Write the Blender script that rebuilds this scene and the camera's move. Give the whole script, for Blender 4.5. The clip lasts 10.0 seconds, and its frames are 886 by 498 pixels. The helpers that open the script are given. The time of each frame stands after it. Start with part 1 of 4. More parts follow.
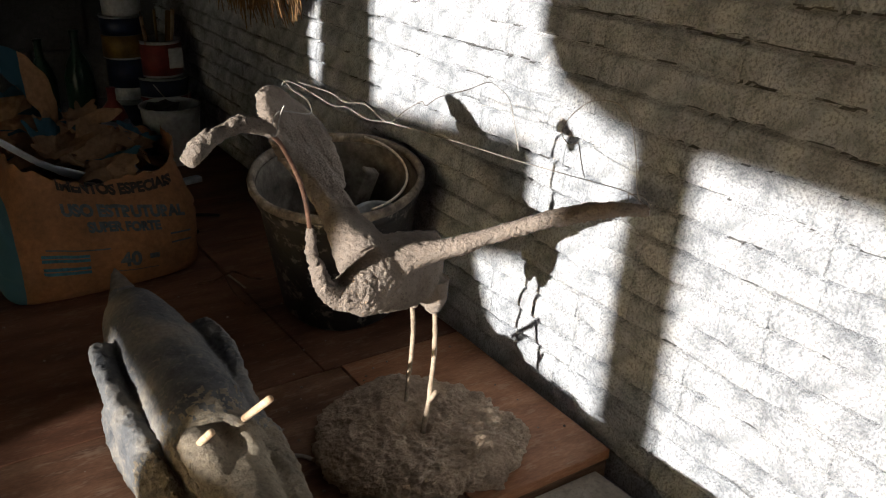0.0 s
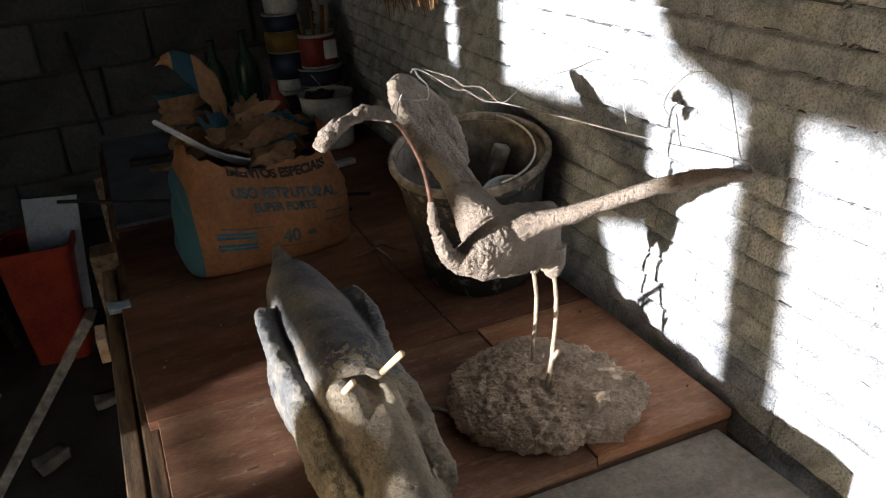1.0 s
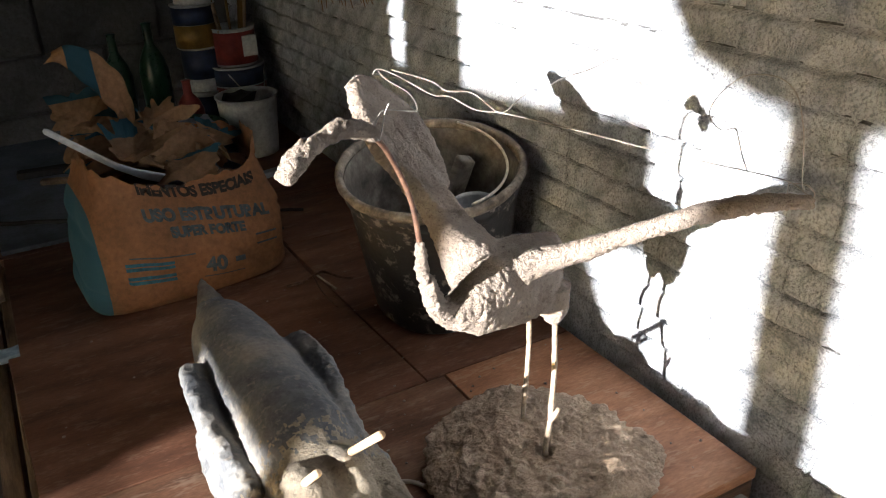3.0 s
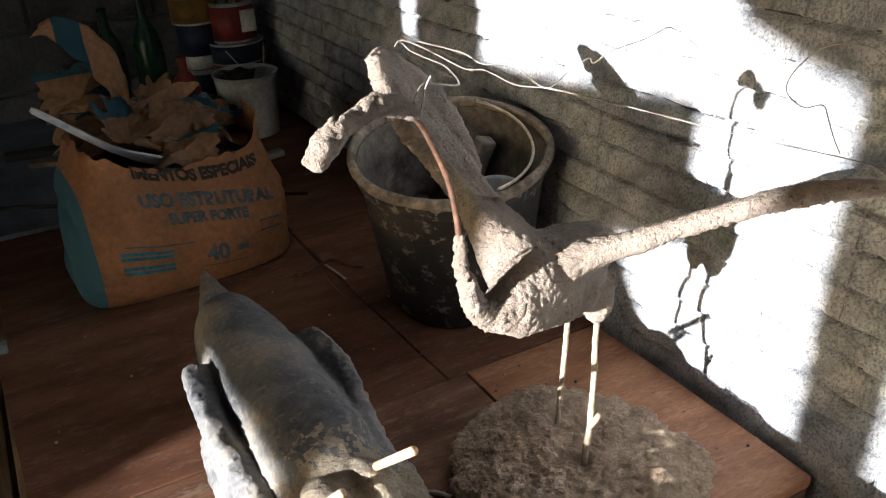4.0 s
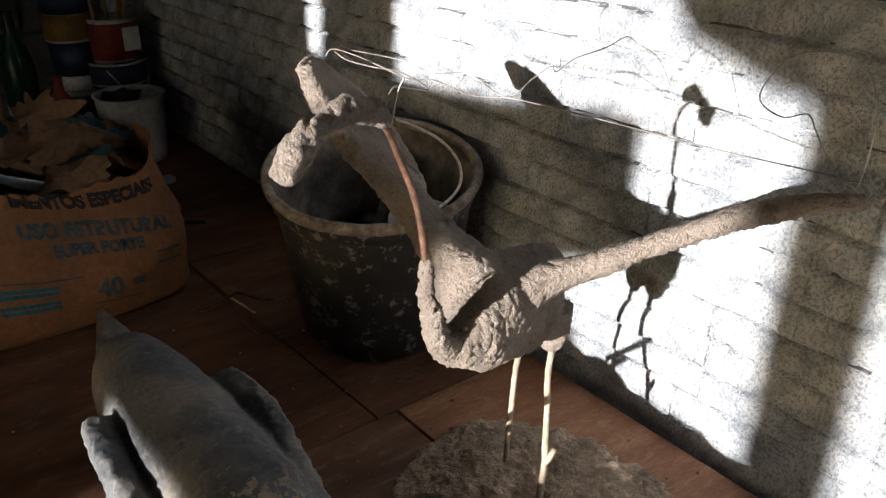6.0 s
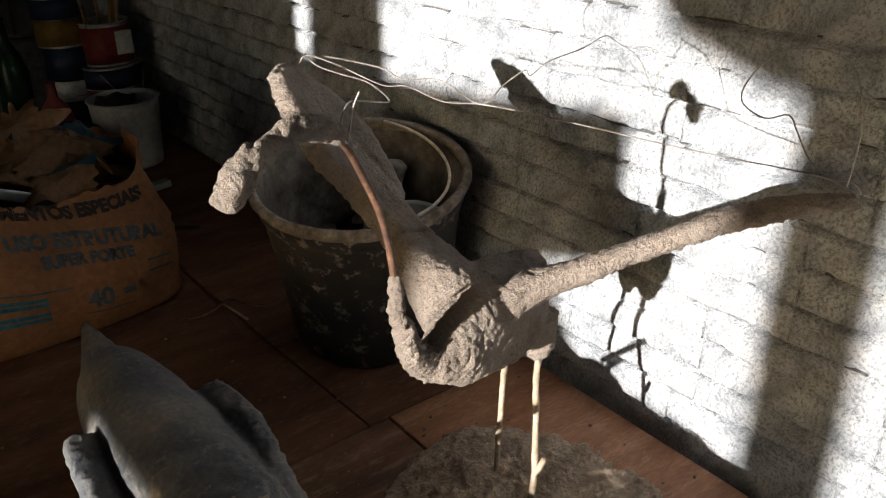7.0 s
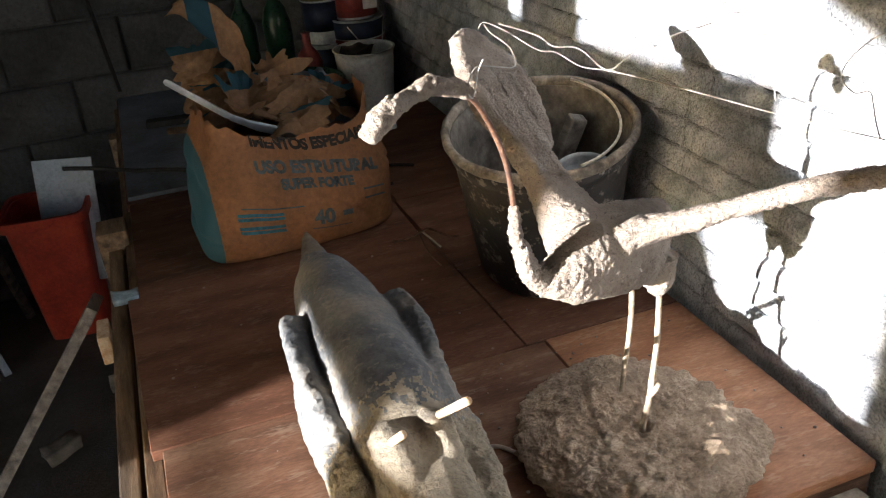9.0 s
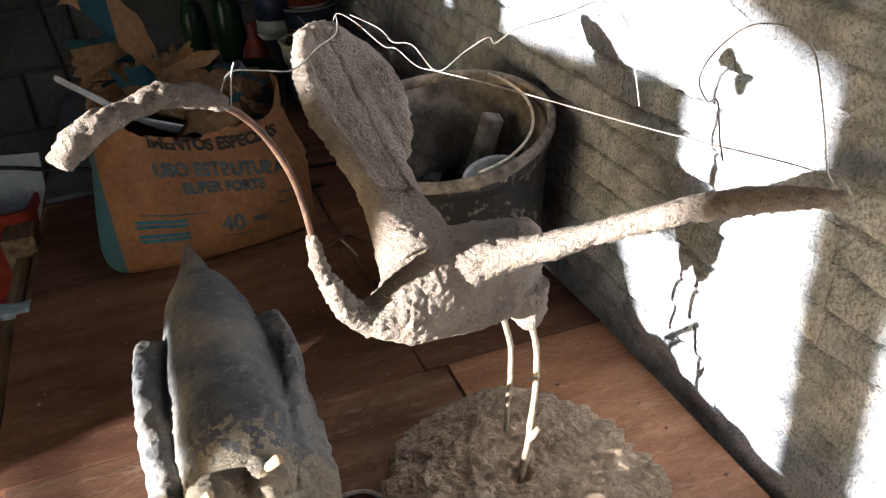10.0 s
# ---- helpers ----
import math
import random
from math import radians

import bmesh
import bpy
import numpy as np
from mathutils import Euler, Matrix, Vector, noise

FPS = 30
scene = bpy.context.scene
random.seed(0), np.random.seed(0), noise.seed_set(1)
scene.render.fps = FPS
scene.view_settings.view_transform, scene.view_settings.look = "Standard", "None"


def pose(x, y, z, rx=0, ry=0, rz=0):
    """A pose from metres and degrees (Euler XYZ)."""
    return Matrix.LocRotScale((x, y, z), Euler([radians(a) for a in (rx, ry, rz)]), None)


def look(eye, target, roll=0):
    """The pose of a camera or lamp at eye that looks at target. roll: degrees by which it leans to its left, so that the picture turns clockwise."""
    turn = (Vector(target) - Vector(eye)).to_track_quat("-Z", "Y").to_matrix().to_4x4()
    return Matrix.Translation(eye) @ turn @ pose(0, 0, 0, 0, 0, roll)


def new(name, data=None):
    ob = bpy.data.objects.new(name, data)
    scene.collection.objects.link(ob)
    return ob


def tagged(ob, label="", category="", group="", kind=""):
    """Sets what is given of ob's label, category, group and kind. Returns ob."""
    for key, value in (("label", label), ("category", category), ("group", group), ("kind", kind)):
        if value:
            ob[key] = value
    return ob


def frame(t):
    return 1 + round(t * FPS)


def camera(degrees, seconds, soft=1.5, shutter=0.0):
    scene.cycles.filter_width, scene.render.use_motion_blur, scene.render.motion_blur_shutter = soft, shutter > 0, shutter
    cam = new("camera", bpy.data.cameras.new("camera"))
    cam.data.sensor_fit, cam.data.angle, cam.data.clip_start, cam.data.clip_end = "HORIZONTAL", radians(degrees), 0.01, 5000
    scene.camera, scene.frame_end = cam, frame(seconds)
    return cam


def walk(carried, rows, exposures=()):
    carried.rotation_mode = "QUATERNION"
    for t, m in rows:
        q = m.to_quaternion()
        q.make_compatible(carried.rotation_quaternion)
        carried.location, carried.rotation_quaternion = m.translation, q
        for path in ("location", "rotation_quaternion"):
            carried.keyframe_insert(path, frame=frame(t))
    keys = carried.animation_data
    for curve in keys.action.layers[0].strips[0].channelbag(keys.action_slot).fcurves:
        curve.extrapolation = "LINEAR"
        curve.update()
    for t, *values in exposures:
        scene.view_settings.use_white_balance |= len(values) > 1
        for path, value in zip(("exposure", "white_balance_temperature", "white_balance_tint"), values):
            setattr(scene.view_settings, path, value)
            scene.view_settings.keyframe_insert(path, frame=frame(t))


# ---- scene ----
cam = camera(55.8, 10.0, 1.15)
PATH = [
    (0, (0.021, 0.049, 1.572), (1.028, 1.577, 0.765), 1.7),
    (0.5, (0.008, -0.072, 1.6), (0.88, 1.515, 0.751), -3.2),
    (1, (0.031, -0.068, 1.607), (0.681, 1.62, 0.754), -4.7),
    (1.5, (0.109, -0.038, 1.616), (0.613, 1.719, 0.805), -4.8),
    (2, (0.167, -0.001, 1.59), (0.7, 1.715, 0.712), -6.8),
    (2.5, (0.107, 0.096, 1.578), (0.806, 1.746, 0.69), -4.2),
    (2.7, (0.068, 0.144, 1.569), (0.845, 1.773, 0.706), -3.6),
    (3.8, (0.037, 0.288, 1.53), (0.919, 1.838, 0.624), -2.0),
    (4, (0.056, 0.308, 1.524), (0.902, 1.876, 0.614), -2.7),
    (4.5, (0.089, 0.334, 1.518), (1.008, 1.908, 0.695), -2.2),
    (5, (0.043, 0.345, 1.497), (1.053, 1.899, 0.745), -1.2),
    (5.5, (0.032, 0.391, 1.494), (1.122, 1.869, 0.702), -0.4),
    (5.7, (0.033, 0.401, 1.485), (1.133, 1.856, 0.665), 0.0),
    (6.8, (0.061, 0.418, 1.486), (1.169, 1.83, 0.605), -0.2),
    (7, (0.079, 0.412, 1.493), (1.151, 1.856, 0.619), -1.7),
    (7.5, (0.132, 0.358, 1.505), (1.101, 1.901, 0.68), -3.3),
    (8, (0.157, 0.32, 1.517), (0.871, 1.943, 0.593), -4.7),
    (8.5, (0.123, 0.284, 1.529), (0.779, 1.939, 0.618), -6.3),
    (9, (0.087, 0.217, 1.547), (0.646, 1.889, 0.602), -4.8),
    (9.5, (0.197, 0.224, 1.537), (0.755, 1.912, 0.622), -4.8),
    (10, (0.317, 0.279, 1.505), (0.818, 1.956, 0.537), -5.6),
]
walk(cam, [(t, look(eye, target, roll)) for t, eye, target, roll in PATH],
     [(t, stops, 5950 if t < 0.7 or 6.9 < t < 7.6 else 5700, 10) for t, stops in ((0, 0.55), (0.5, 0.7), (1, 1.2), (1.5, 1.5), (2, 1.92), (2.5, 1.92), (4.5, 1.52), (5.5, 1.1), (7.0, 0.78), (7.5, 0.82), (8, 1.42), (8.5, 1.85), (9.0, 2.17), (10, 1.98))])
SKY, SUN_POWER = 0.15, 8.5

# ---- world, sun, exposure ----
SUN = Vector((1.0, 0.255, -0.19)).normalized()   # the way the sunlight travels
world = bpy.data.worlds.new("sky")
scene.world = world
world.use_nodes = True
wn = world.node_tree
sky = wn.nodes.new("ShaderNodeTexSky")
sky.sky_type, sky.sun_disc = "NISHITA", False
sky.sun_elevation = math.asin(-SUN.z)
sky.sun_rotation = math.atan2(-SUN.x, -SUN.y)
wn.links.new(sky.outputs[0], wn.nodes["Background"].inputs[0])
wn.nodes["Background"].inputs[1].default_value = SKY
sun_data = bpy.data.lights.new("sun", "SUN")
sun_data.energy, sun_data.angle, sun_data.color = SUN_POWER, radians(0.6), (1.0, 0.89, 0.75)
sun = new("sun", sun_data)
sun.rotation_euler = SUN.to_track_quat("-Z", "Y").to_euler()
sun.location = (-6, -1, 3)


# ---- materials ----
def mat(name, base, dark=None, light=None, scale=8.0, fine=120.0, rough=0.85, bump=0.3, bump_scale=None,
        metal=0.0, stretch=(1, 1, 1), speck=0.0, speck_col=(0.02, 0.02, 0.02), speck_scale=150.0, speck_at=(0.56, 0.66), depth=0.004, by_object=0.0, spec=0.3):
    """A rough surface: two scales of colour change, optional dark specks, and fine relief."""
    m = bpy.data.materials.new(name)
    m.use_nodes = True
    nt = m.node_tree
    bs = nt.nodes["Principled BSDF"]
    bs.inputs["Metallic"].default_value = metal
    bs.inputs["Specular IOR Level"].default_value = spec
    dark = dark or tuple(c * 0.6 for c in base)
    light = light or tuple(min(1, c * 1.3) for c in base)
    tc = nt.nodes.new("ShaderNodeTexCoord")
    mp = nt.nodes.new("ShaderNodeMapping")
    mp.inputs["Scale"].default_value = stretch
    nt.links.new(tc.outputs["Object"], mp.inputs[0])

    def noise_tex(sc, detail=6, r=0.6):
        n = nt.nodes.new("ShaderNodeTexNoise")
        n.inputs["Scale"].default_value = sc
        n.inputs["Detail"].default_value = detail
        n.inputs["Roughness"].default_value = r
        nt.links.new(mp.outputs[0], n.inputs["Vector"])
        return n

    big, small = noise_tex(scale), noise_tex(fine, 4, 0.7)
    ramp = nt.nodes.new("ShaderNodeValToRGB")
    el = ramp.color_ramp.elements
    el[0].position, el[0].color = 0.32, (*dark, 1)
    el[1].position, el[1].color = 0.70, (*light, 1)
    e = el.new(0.5)
    e.color = (*base, 1)
    nt.links.new(big.outputs["Fac"], ramp.inputs[0])
    mix = nt.nodes.new("ShaderNodeMix")
    mix.data_type, mix.blend_type = "RGBA", "OVERLAY"
    mix.inputs["Factor"].default_value = 0.55
    nt.links.new(ramp.outputs[0], mix.inputs["A"])
    nt.links.new(small.outputs["Fac"], mix.inputs["B"])
    col = mix.outputs["Result"]
    if speck:
        v = noise_tex(speck_scale, 3, 0.75)
        sr = nt.nodes.new("ShaderNodeValToRGB")
        sr.color_ramp.elements[0].position, sr.color_ramp.elements[0].color = speck_at[0], (0, 0, 0, 1)
        sr.color_ramp.elements[1].position, sr.color_ramp.elements[1].color = speck_at[1], (speck, speck, speck, 1)
        nt.links.new(v.outputs["Fac"], sr.inputs[0])
        m2 = nt.nodes.new("ShaderNodeMix")
        m2.data_type = "RGBA"
        nt.links.new(sr.outputs[0], m2.inputs["Factor"])
        nt.links.new(col, m2.inputs["A"])
        m2.inputs["B"].default_value = (*speck_col, 1)
        col = m2.outputs["Result"]
    if by_object:
        oi = nt.nodes.new("ShaderNodeObjectInfo")
        mr = nt.nodes.new("ShaderNodeMapRange")
        mr.inputs["To Min"].default_value, mr.inputs["To Max"].default_value = 1 - by_object, 1 + by_object
        nt.links.new(oi.outputs["Random"], mr.inputs["Value"])
        hs = nt.nodes.new("ShaderNodeHueSaturation")
        nt.links.new(mr.outputs[0], hs.inputs["Value"])
        nt.links.new(col, hs.inputs["Color"])
        col = hs.outputs[0]
    nt.links.new(col, bs.inputs["Base Color"])
    rr = nt.nodes.new("ShaderNodeMapRange")
    rr.inputs["To Min"].default_value, rr.inputs["To Max"].default_value = max(0.05, rough - 0.12), min(1, rough + 0.12)
    nt.links.new(small.outputs["Fac"], rr.inputs["Value"])
    nt.links.new(rr.outputs[0], bs.inputs["Roughness"])
    if bump:
        bn = noise_tex(bump_scale or fine * 1.5, 5, 0.7)
        b = nt.nodes.new("ShaderNodeBump")
        b.inputs["Strength"].default_value = bump
        b.inputs["Distance"].default_value = depth
        nt.links.new(bn.outputs["Fac"], b.inputs["Height"])
        nt.links.new(b.outputs[0], bs.inputs["Normal"])
    return m


M_WALL = mat("limewashed_brick", (0.575, 0.605, 0.650), (0.31, 0.332, 0.365), (0.78, 0.795, 0.815), scale=24, fine=240, rough=0.95, bump=1.0, bump_scale=190, depth=0.010, speck=0.60, speck_col=(0.165, 0.178, 0.20), speck_scale=230, speck_at=(0.49, 0.60), by_object=0.06)
# dark grey for open joints, and for the ledges' shade painted into rib grooves
M_MORTARSHADE = mat("mortar_and_groove_shade", (0.11, 0.11, 0.112), scale=30, fine=200, rough=0.95, bump=0.8, speck=0.4, speck_col=(0.5, 0.49, 0.47), speck_scale=200)
M_BACKWALL = mat("dirty_block_wall", (0.082, 0.082, 0.083), scale=3, fine=60, rough=0.95, bump=0.8, by_object=0.2, speck=0.4)
M_FLOOR = mat("dark_earth_floor", (0.10, 0.09, 0.08), scale=4, fine=70, rough=0.95, bump=0.6)
M_GROUND = mat("dry_ground", (0.25, 0.21, 0.16), scale=0.8, fine=12, rough=0.95, bump=0.4)
M_CEIL = mat("sooty_ceiling", (0.14, 0.13, 0.12), scale=3, fine=40, rough=0.95)
M_PLY = mat("red_plywood", (0.150, 0.069, 0.041), (0.085, 0.040, 0.026), (0.205, 0.105, 0.066), scale=6, fine=80, rough=0.6, bump=0.15, stretch=(1.0, 3.5, 3.5), speck=0.35, speck_col=(0.27, 0.19, 0.135), speck_scale=20, by_object=0.10)
M_PLYPALE = mat("worn_orange_plywood", (0.36, 0.172, 0.090), (0.235, 0.106, 0.057), (0.47, 0.255, 0.147), scale=6, fine=80, rough=0.6, bump=0.15, stretch=(1.0, 3.5, 3.5), speck=0.35, speck_col=(0.45, 0.33, 0.22), speck_scale=20, by_object=0.05)
M_PLYDUST = mat("dusty_red_plywood", (0.185, 0.095, 0.057), (0.105, 0.053, 0.034), (0.265, 0.158, 0.102), scale=5, fine=80, rough=0.65, bump=0.15, stretch=(1.0, 3.5, 3.5), speck=0.45, speck_col=(0.36, 0.27, 0.20), speck_scale=14)
M_PLYEDGE = mat("plywood_edge", (0.17, 0.10, 0.06), scale=20, fine=120, rough=0.85, stretch=(1, 1, 8))
M_BEAM = mat("old_timber", (0.20, 0.14, 0.09), (0.08, 0.06, 0.045), (0.34, 0.25, 0.17), scale=6, fine=70, rough=0.85, bump=0.4, stretch=(8, 1, 8))
M_GREYWOOD = mat("weathered_grey_plank", (0.17, 0.155, 0.14), (0.08, 0.075, 0.07), (0.26, 0.24, 0.22), scale=6, fine=70, rough=0.9, bump=0.4, stretch=(8, 1, 8))
M_SLAB = mat("dusty_pale_board", (0.24, 0.21, 0.175), (0.13, 0.112, 0.09), (0.34, 0.305, 0.26), scale=6, fine=80, rough=0.9, bump=0.4, speck=0.35, speck_col=(0.1, 0.085, 0.07))
M_CLAY = mat("dried_cement_clay", (0.320, 0.265, 0.222), (0.20, 0.164, 0.138), (0.40, 0.342, 0.295), scale=16, fine=190, rough=0.95, bump=1.0, bump_scale=260, depth=0.008, speck=0.7, speck_col=(0.115, 0.095, 0.08), speck_scale=190)
M_GREYCLAY = mat("grey_cement_front", (0.125, 0.127, 0.130), (0.060, 0.067, 0.080), (0.235, 0.215, 0.185), scale=11, fine=150, rough=0.62, bump=0.45, bump_scale=200, speck=0.5, speck_col=(0.27, 0.245, 0.21), speck_scale=70)
M_TANCLAY = mat("tan_cement_rear", (0.26, 0.222, 0.168), (0.15, 0.132, 0.108), (0.36, 0.315, 0.245), scale=13, fine=170, rough=0.92, bump=0.9, bump_scale=220, depth=0.006, speck=0.55, speck_col=(0.11, 0.098, 0.082), speck_scale=120)
M_DARKCLAY = mat("dark_damp_cement", (0.085, 0.077, 0.068), (0.045, 0.043, 0.041), (0.17, 0.15, 0.125), scale=14, fine=140, rough=0.75, bump=0.6, bump_scale=180)
M_ROCK = mat("rough_concrete_lump", (0.55, 0.42, 0.305), (0.34, 0.255, 0.184), (0.70, 0.57, 0.44), scale=34, fine=120, rough=0.95, bump=1.0, bump_scale=150, depth=0.013, speck=0.45, speck_col=(0.16, 0.12, 0.09), speck_scale=110)
M_COPPER = mat("brown_iron_rod", (0.10, 0.052, 0.033), (0.05, 0.028, 0.02), (0.18, 0.10, 0.065), scale=60, fine=300, rough=0.6, bump=0.3, metal=0.2)
M_WIRE = mat("dull_steel_wire", (0.34, 0.32, 0.30), (0.16, 0.13, 0.11), (0.5, 0.48, 0.45), scale=30, fine=200, rough=0.5, bump=0, metal=0.5)
M_LEG = mat("pale_cane", (0.34, 0.27, 0.20), (0.20, 0.15, 0.10), (0.44, 0.36, 0.27), scale=60, fine=250, rough=0.8, bump=0.3)
M_BAMBOO = mat("raw_cane_peg", (0.50, 0.37, 0.24), (0.38, 0.23, 0.12), (0.58, 0.47, 0.34), scale=60, fine=250, rough=0.8, bump=0.3)
M_BUCKET = mat("grimy_black_plastic", (0.022, 0.021, 0.020), (0.012, 0.012, 0.012), (0.045, 0.04, 0.035), scale=12, fine=60, rough=0.6, bump=0.3, speck=0.8, speck_col=(0.26, 0.23, 0.19), speck_scale=34)
M_CRUST = mat("grey_cement_crust", (0.105, 0.094, 0.080), (0.05, 0.045, 0.04), (0.19, 0.172, 0.15), scale=24, fine=120, rough=0.9, bump=0.5)
M_SHEET = mat("dusty_painted_sheet", (0.15, 0.17, 0.205), (0.09, 0.10, 0.125), (0.21, 0.235, 0.28), scale=6, fine=80, rough=0.7, bump=0.1)
M_RIM = mat("cement_caked_rim", (0.18, 0.152, 0.122), (0.07, 0.06, 0.05), (0.32, 0.28, 0.235), scale=30, fine=120, rough=0.85, bump=0.5)
M_WHITE = mat("dusty_white_plastic", (0.38, 0.39, 0.40), (0.26, 0.27, 0.28), (0.48, 0.49, 0.50), scale=10, fine=90, rough=0.5, bump=0.05)
M_PALE = mat("bluish_white_panel", (0.40, 0.44, 0.50), (0.28, 0.31, 0.36), (0.48, 0.52, 0.58), scale=6, fine=80, rough=0.6, bump=0.1, speck=0.2, speck_col=(0.2, 0.2, 0.2), speck_scale=40)
M_RED = mat("red_plastic", (0.30, 0.032, 0.016), (0.20, 0.022, 0.014), (0.38, 0.05, 0.022), scale=8, fine=80, rough=0.5, bump=0.08)
M_CANRED = mat("dark_red_label", (0.14, 0.025, 0.022), scale=20, fine=90, rough=0.5, bump=0)
M_CANBLUE = mat("navy_label", (0.014, 0.022, 0.05), scale=20, fine=90, rough=0.5, bump=0)
M_CANYEL = mat("yellow_label", (0.15, 0.09, 0.02), scale=20, fine=90, rough=0.5, bump=0)
M_GREEN = mat("dark_green_glass", (0.008, 0.030, 0.016), scale=20, fine=90, rough=0.3, bump=0)
M_DARK = mat("rusty_dark_iron", (0.03, 0.028, 0.027), scale=30, fine=120, rough=0.7, bump=0.2, metal=0.3)
M_STRAW = mat("dry_straw", (0.20, 0.115, 0.05), (0.09, 0.05, 0.025), (0.34, 0.22, 0.10), scale=30, fine=160, rough=0.9, bump=0.3)
M_STRING = mat("pale_dusty_string", (0.52, 0.47, 0.40), scale=60, fine=200, rough=0.9)
M_INK = mat("grey_blue_ink", (0.06, 0.075, 0.085), scale=40, fine=160, rough=0.85, bump=0.1)
M_INKDARK = mat("black_ink", (0.022, 0.018, 0.016), scale=40, fine=160, rough=0.85, bump=0.1)
M_INKBLUE = mat("teal_ink", (0.03, 0.105, 0.15), scale=40, fine=160, rough=0.85, bump=0.1)
M_TISSUE = mat("pale_blue_rag", (0.33, 0.42, 0.48), scale=20, fine=100, rough=0.9)


def printed_paper(name, stripes, base=(0.20, 0.096, 0.044)):
    """Brown kraft paper with printed teal bands; stripes are (axis, low, high) in the object's own metres."""
    m = mat(name, base, tuple(c * 0.72 for c in base), tuple(c * 1.25 for c in base), scale=7, fine=90, rough=0.9, bump=0.25, bump_scale=60)
    nt = m.node_tree
    bs = nt.nodes["Principled BSDF"]
    src = bs.inputs["Base Color"].links[0].from_socket
    tc = nt.nodes.new("ShaderNodeTexCoord")
    sep = nt.nodes.new("ShaderNodeSeparateXYZ")
    nt.links.new(tc.outputs["Object"], sep.inputs[0])
    for axis, lo, hi in stripes:
        a = nt.nodes.new("ShaderNodeMath")
        a.operation = "GREATER_THAN"
        a.inputs[1].default_value = lo
        b = nt.nodes.new("ShaderNodeMath")
        b.operation = "LESS_THAN"
        b.inputs[1].default_value = hi
        c = nt.nodes.new("ShaderNodeMath")
        c.operation = "MULTIPLY"
        nt.links.new(sep.outputs[axis], a.inputs[0])
        nt.links.new(sep.outputs[axis], b.inputs[0])
        nt.links.new(a.outputs[0], c.inputs[0])
        nt.links.new(b.outputs[0], c.inputs[1])
        mx = nt.nodes.new("ShaderNodeMix")
        mx.data_type = "RGBA"
        nt.links.new(c.outputs[0], mx.inputs["Factor"])
        nt.links.new(src, mx.inputs["A"])
        mx.inputs["B"].default_value = (0.03, 0.085, 0.115, 1)
        src = mx.outputs["Result"]
    nt.links.new(src, bs.inputs["Base Color"])
    return m


# ---- shapes ----
def finish(bm, name, material, smooth=True):
    bmesh.ops.recalc_face_normals(bm, faces=bm.faces)
    me = bpy.data.meshes.new(name)
    bm.to_mesh(me)
    bm.free()
    for mm in (material if isinstance(material, (list, tuple)) else [material]):
        me.materials.append(mm)
    if smooth:
        for p in me.polygons:
            p.use_smooth = True
    return me


def thing(name, bm, material, label, category, smooth=True, group="", kind="", at=None):
    ob = new(name, finish(bm, name, material, smooth) if bm else None)
    if at is not None:
        ob.matrix_world = at
    return tagged(ob, label, category, group, kind)


def part(name, bm, material, parent, label="", smooth=True):
    ob = new(name, finish(bm, name, material, smooth))
    ob.parent = parent
    return tagged(ob, label)


def box(x0, y0, z0, x1, y1, z1, bevel=0.002, bm=None, wobble=0.0, cuts=0):
    b = bmesh.new()
    bmesh.ops.create_cube(b, size=1)
    for v in b.verts:
        v.co = Vector((x0 if v.co.x < 0 else x1, y0 if v.co.y < 0 else y1, z0 if v.co.z < 0 else z1))
    if cuts:
        bmesh.ops.subdivide_edges(b, edges=b.edges[:], cuts=cuts, use_grid_fill=True)
    elif bevel:
        bmesh.ops.bevel(b, geom=b.edges[:], offset=bevel, segments=2, affect="EDGES", profile=0.6)
    if wobble:
        for v in b.verts:
            v.co += noise.noise_vector(v.co * 14) * wobble
    return merge(bm, b)


def merge(bm, b):
    if bm is None:
        return b
    me = bpy.data.meshes.new("tmp")
    b.to_mesh(me)
    b.free()
    bm.from_mesh(me)
    bpy.data.meshes.remove(me)
    return bm


def catmull(pts, n):
    pts = [Vector(p) for p in pts]
    out = []
    for i in range(len(pts) - 1):
        p0, p1, p2, p3 = pts[max(i - 1, 0)], pts[i], pts[i + 1], pts[min(i + 2, len(pts) - 1)]
        for k in range(n):
            t = k / n
            out.append(0.5 * ((2 * p1) + (p2 - p0) * t + (2 * p0 - 5 * p1 + 4 * p2 - p3) * t * t + (3 * p1 - p0 - 3 * p2 + p3) * t ** 3))
    out.append(pts[-1])
    return out


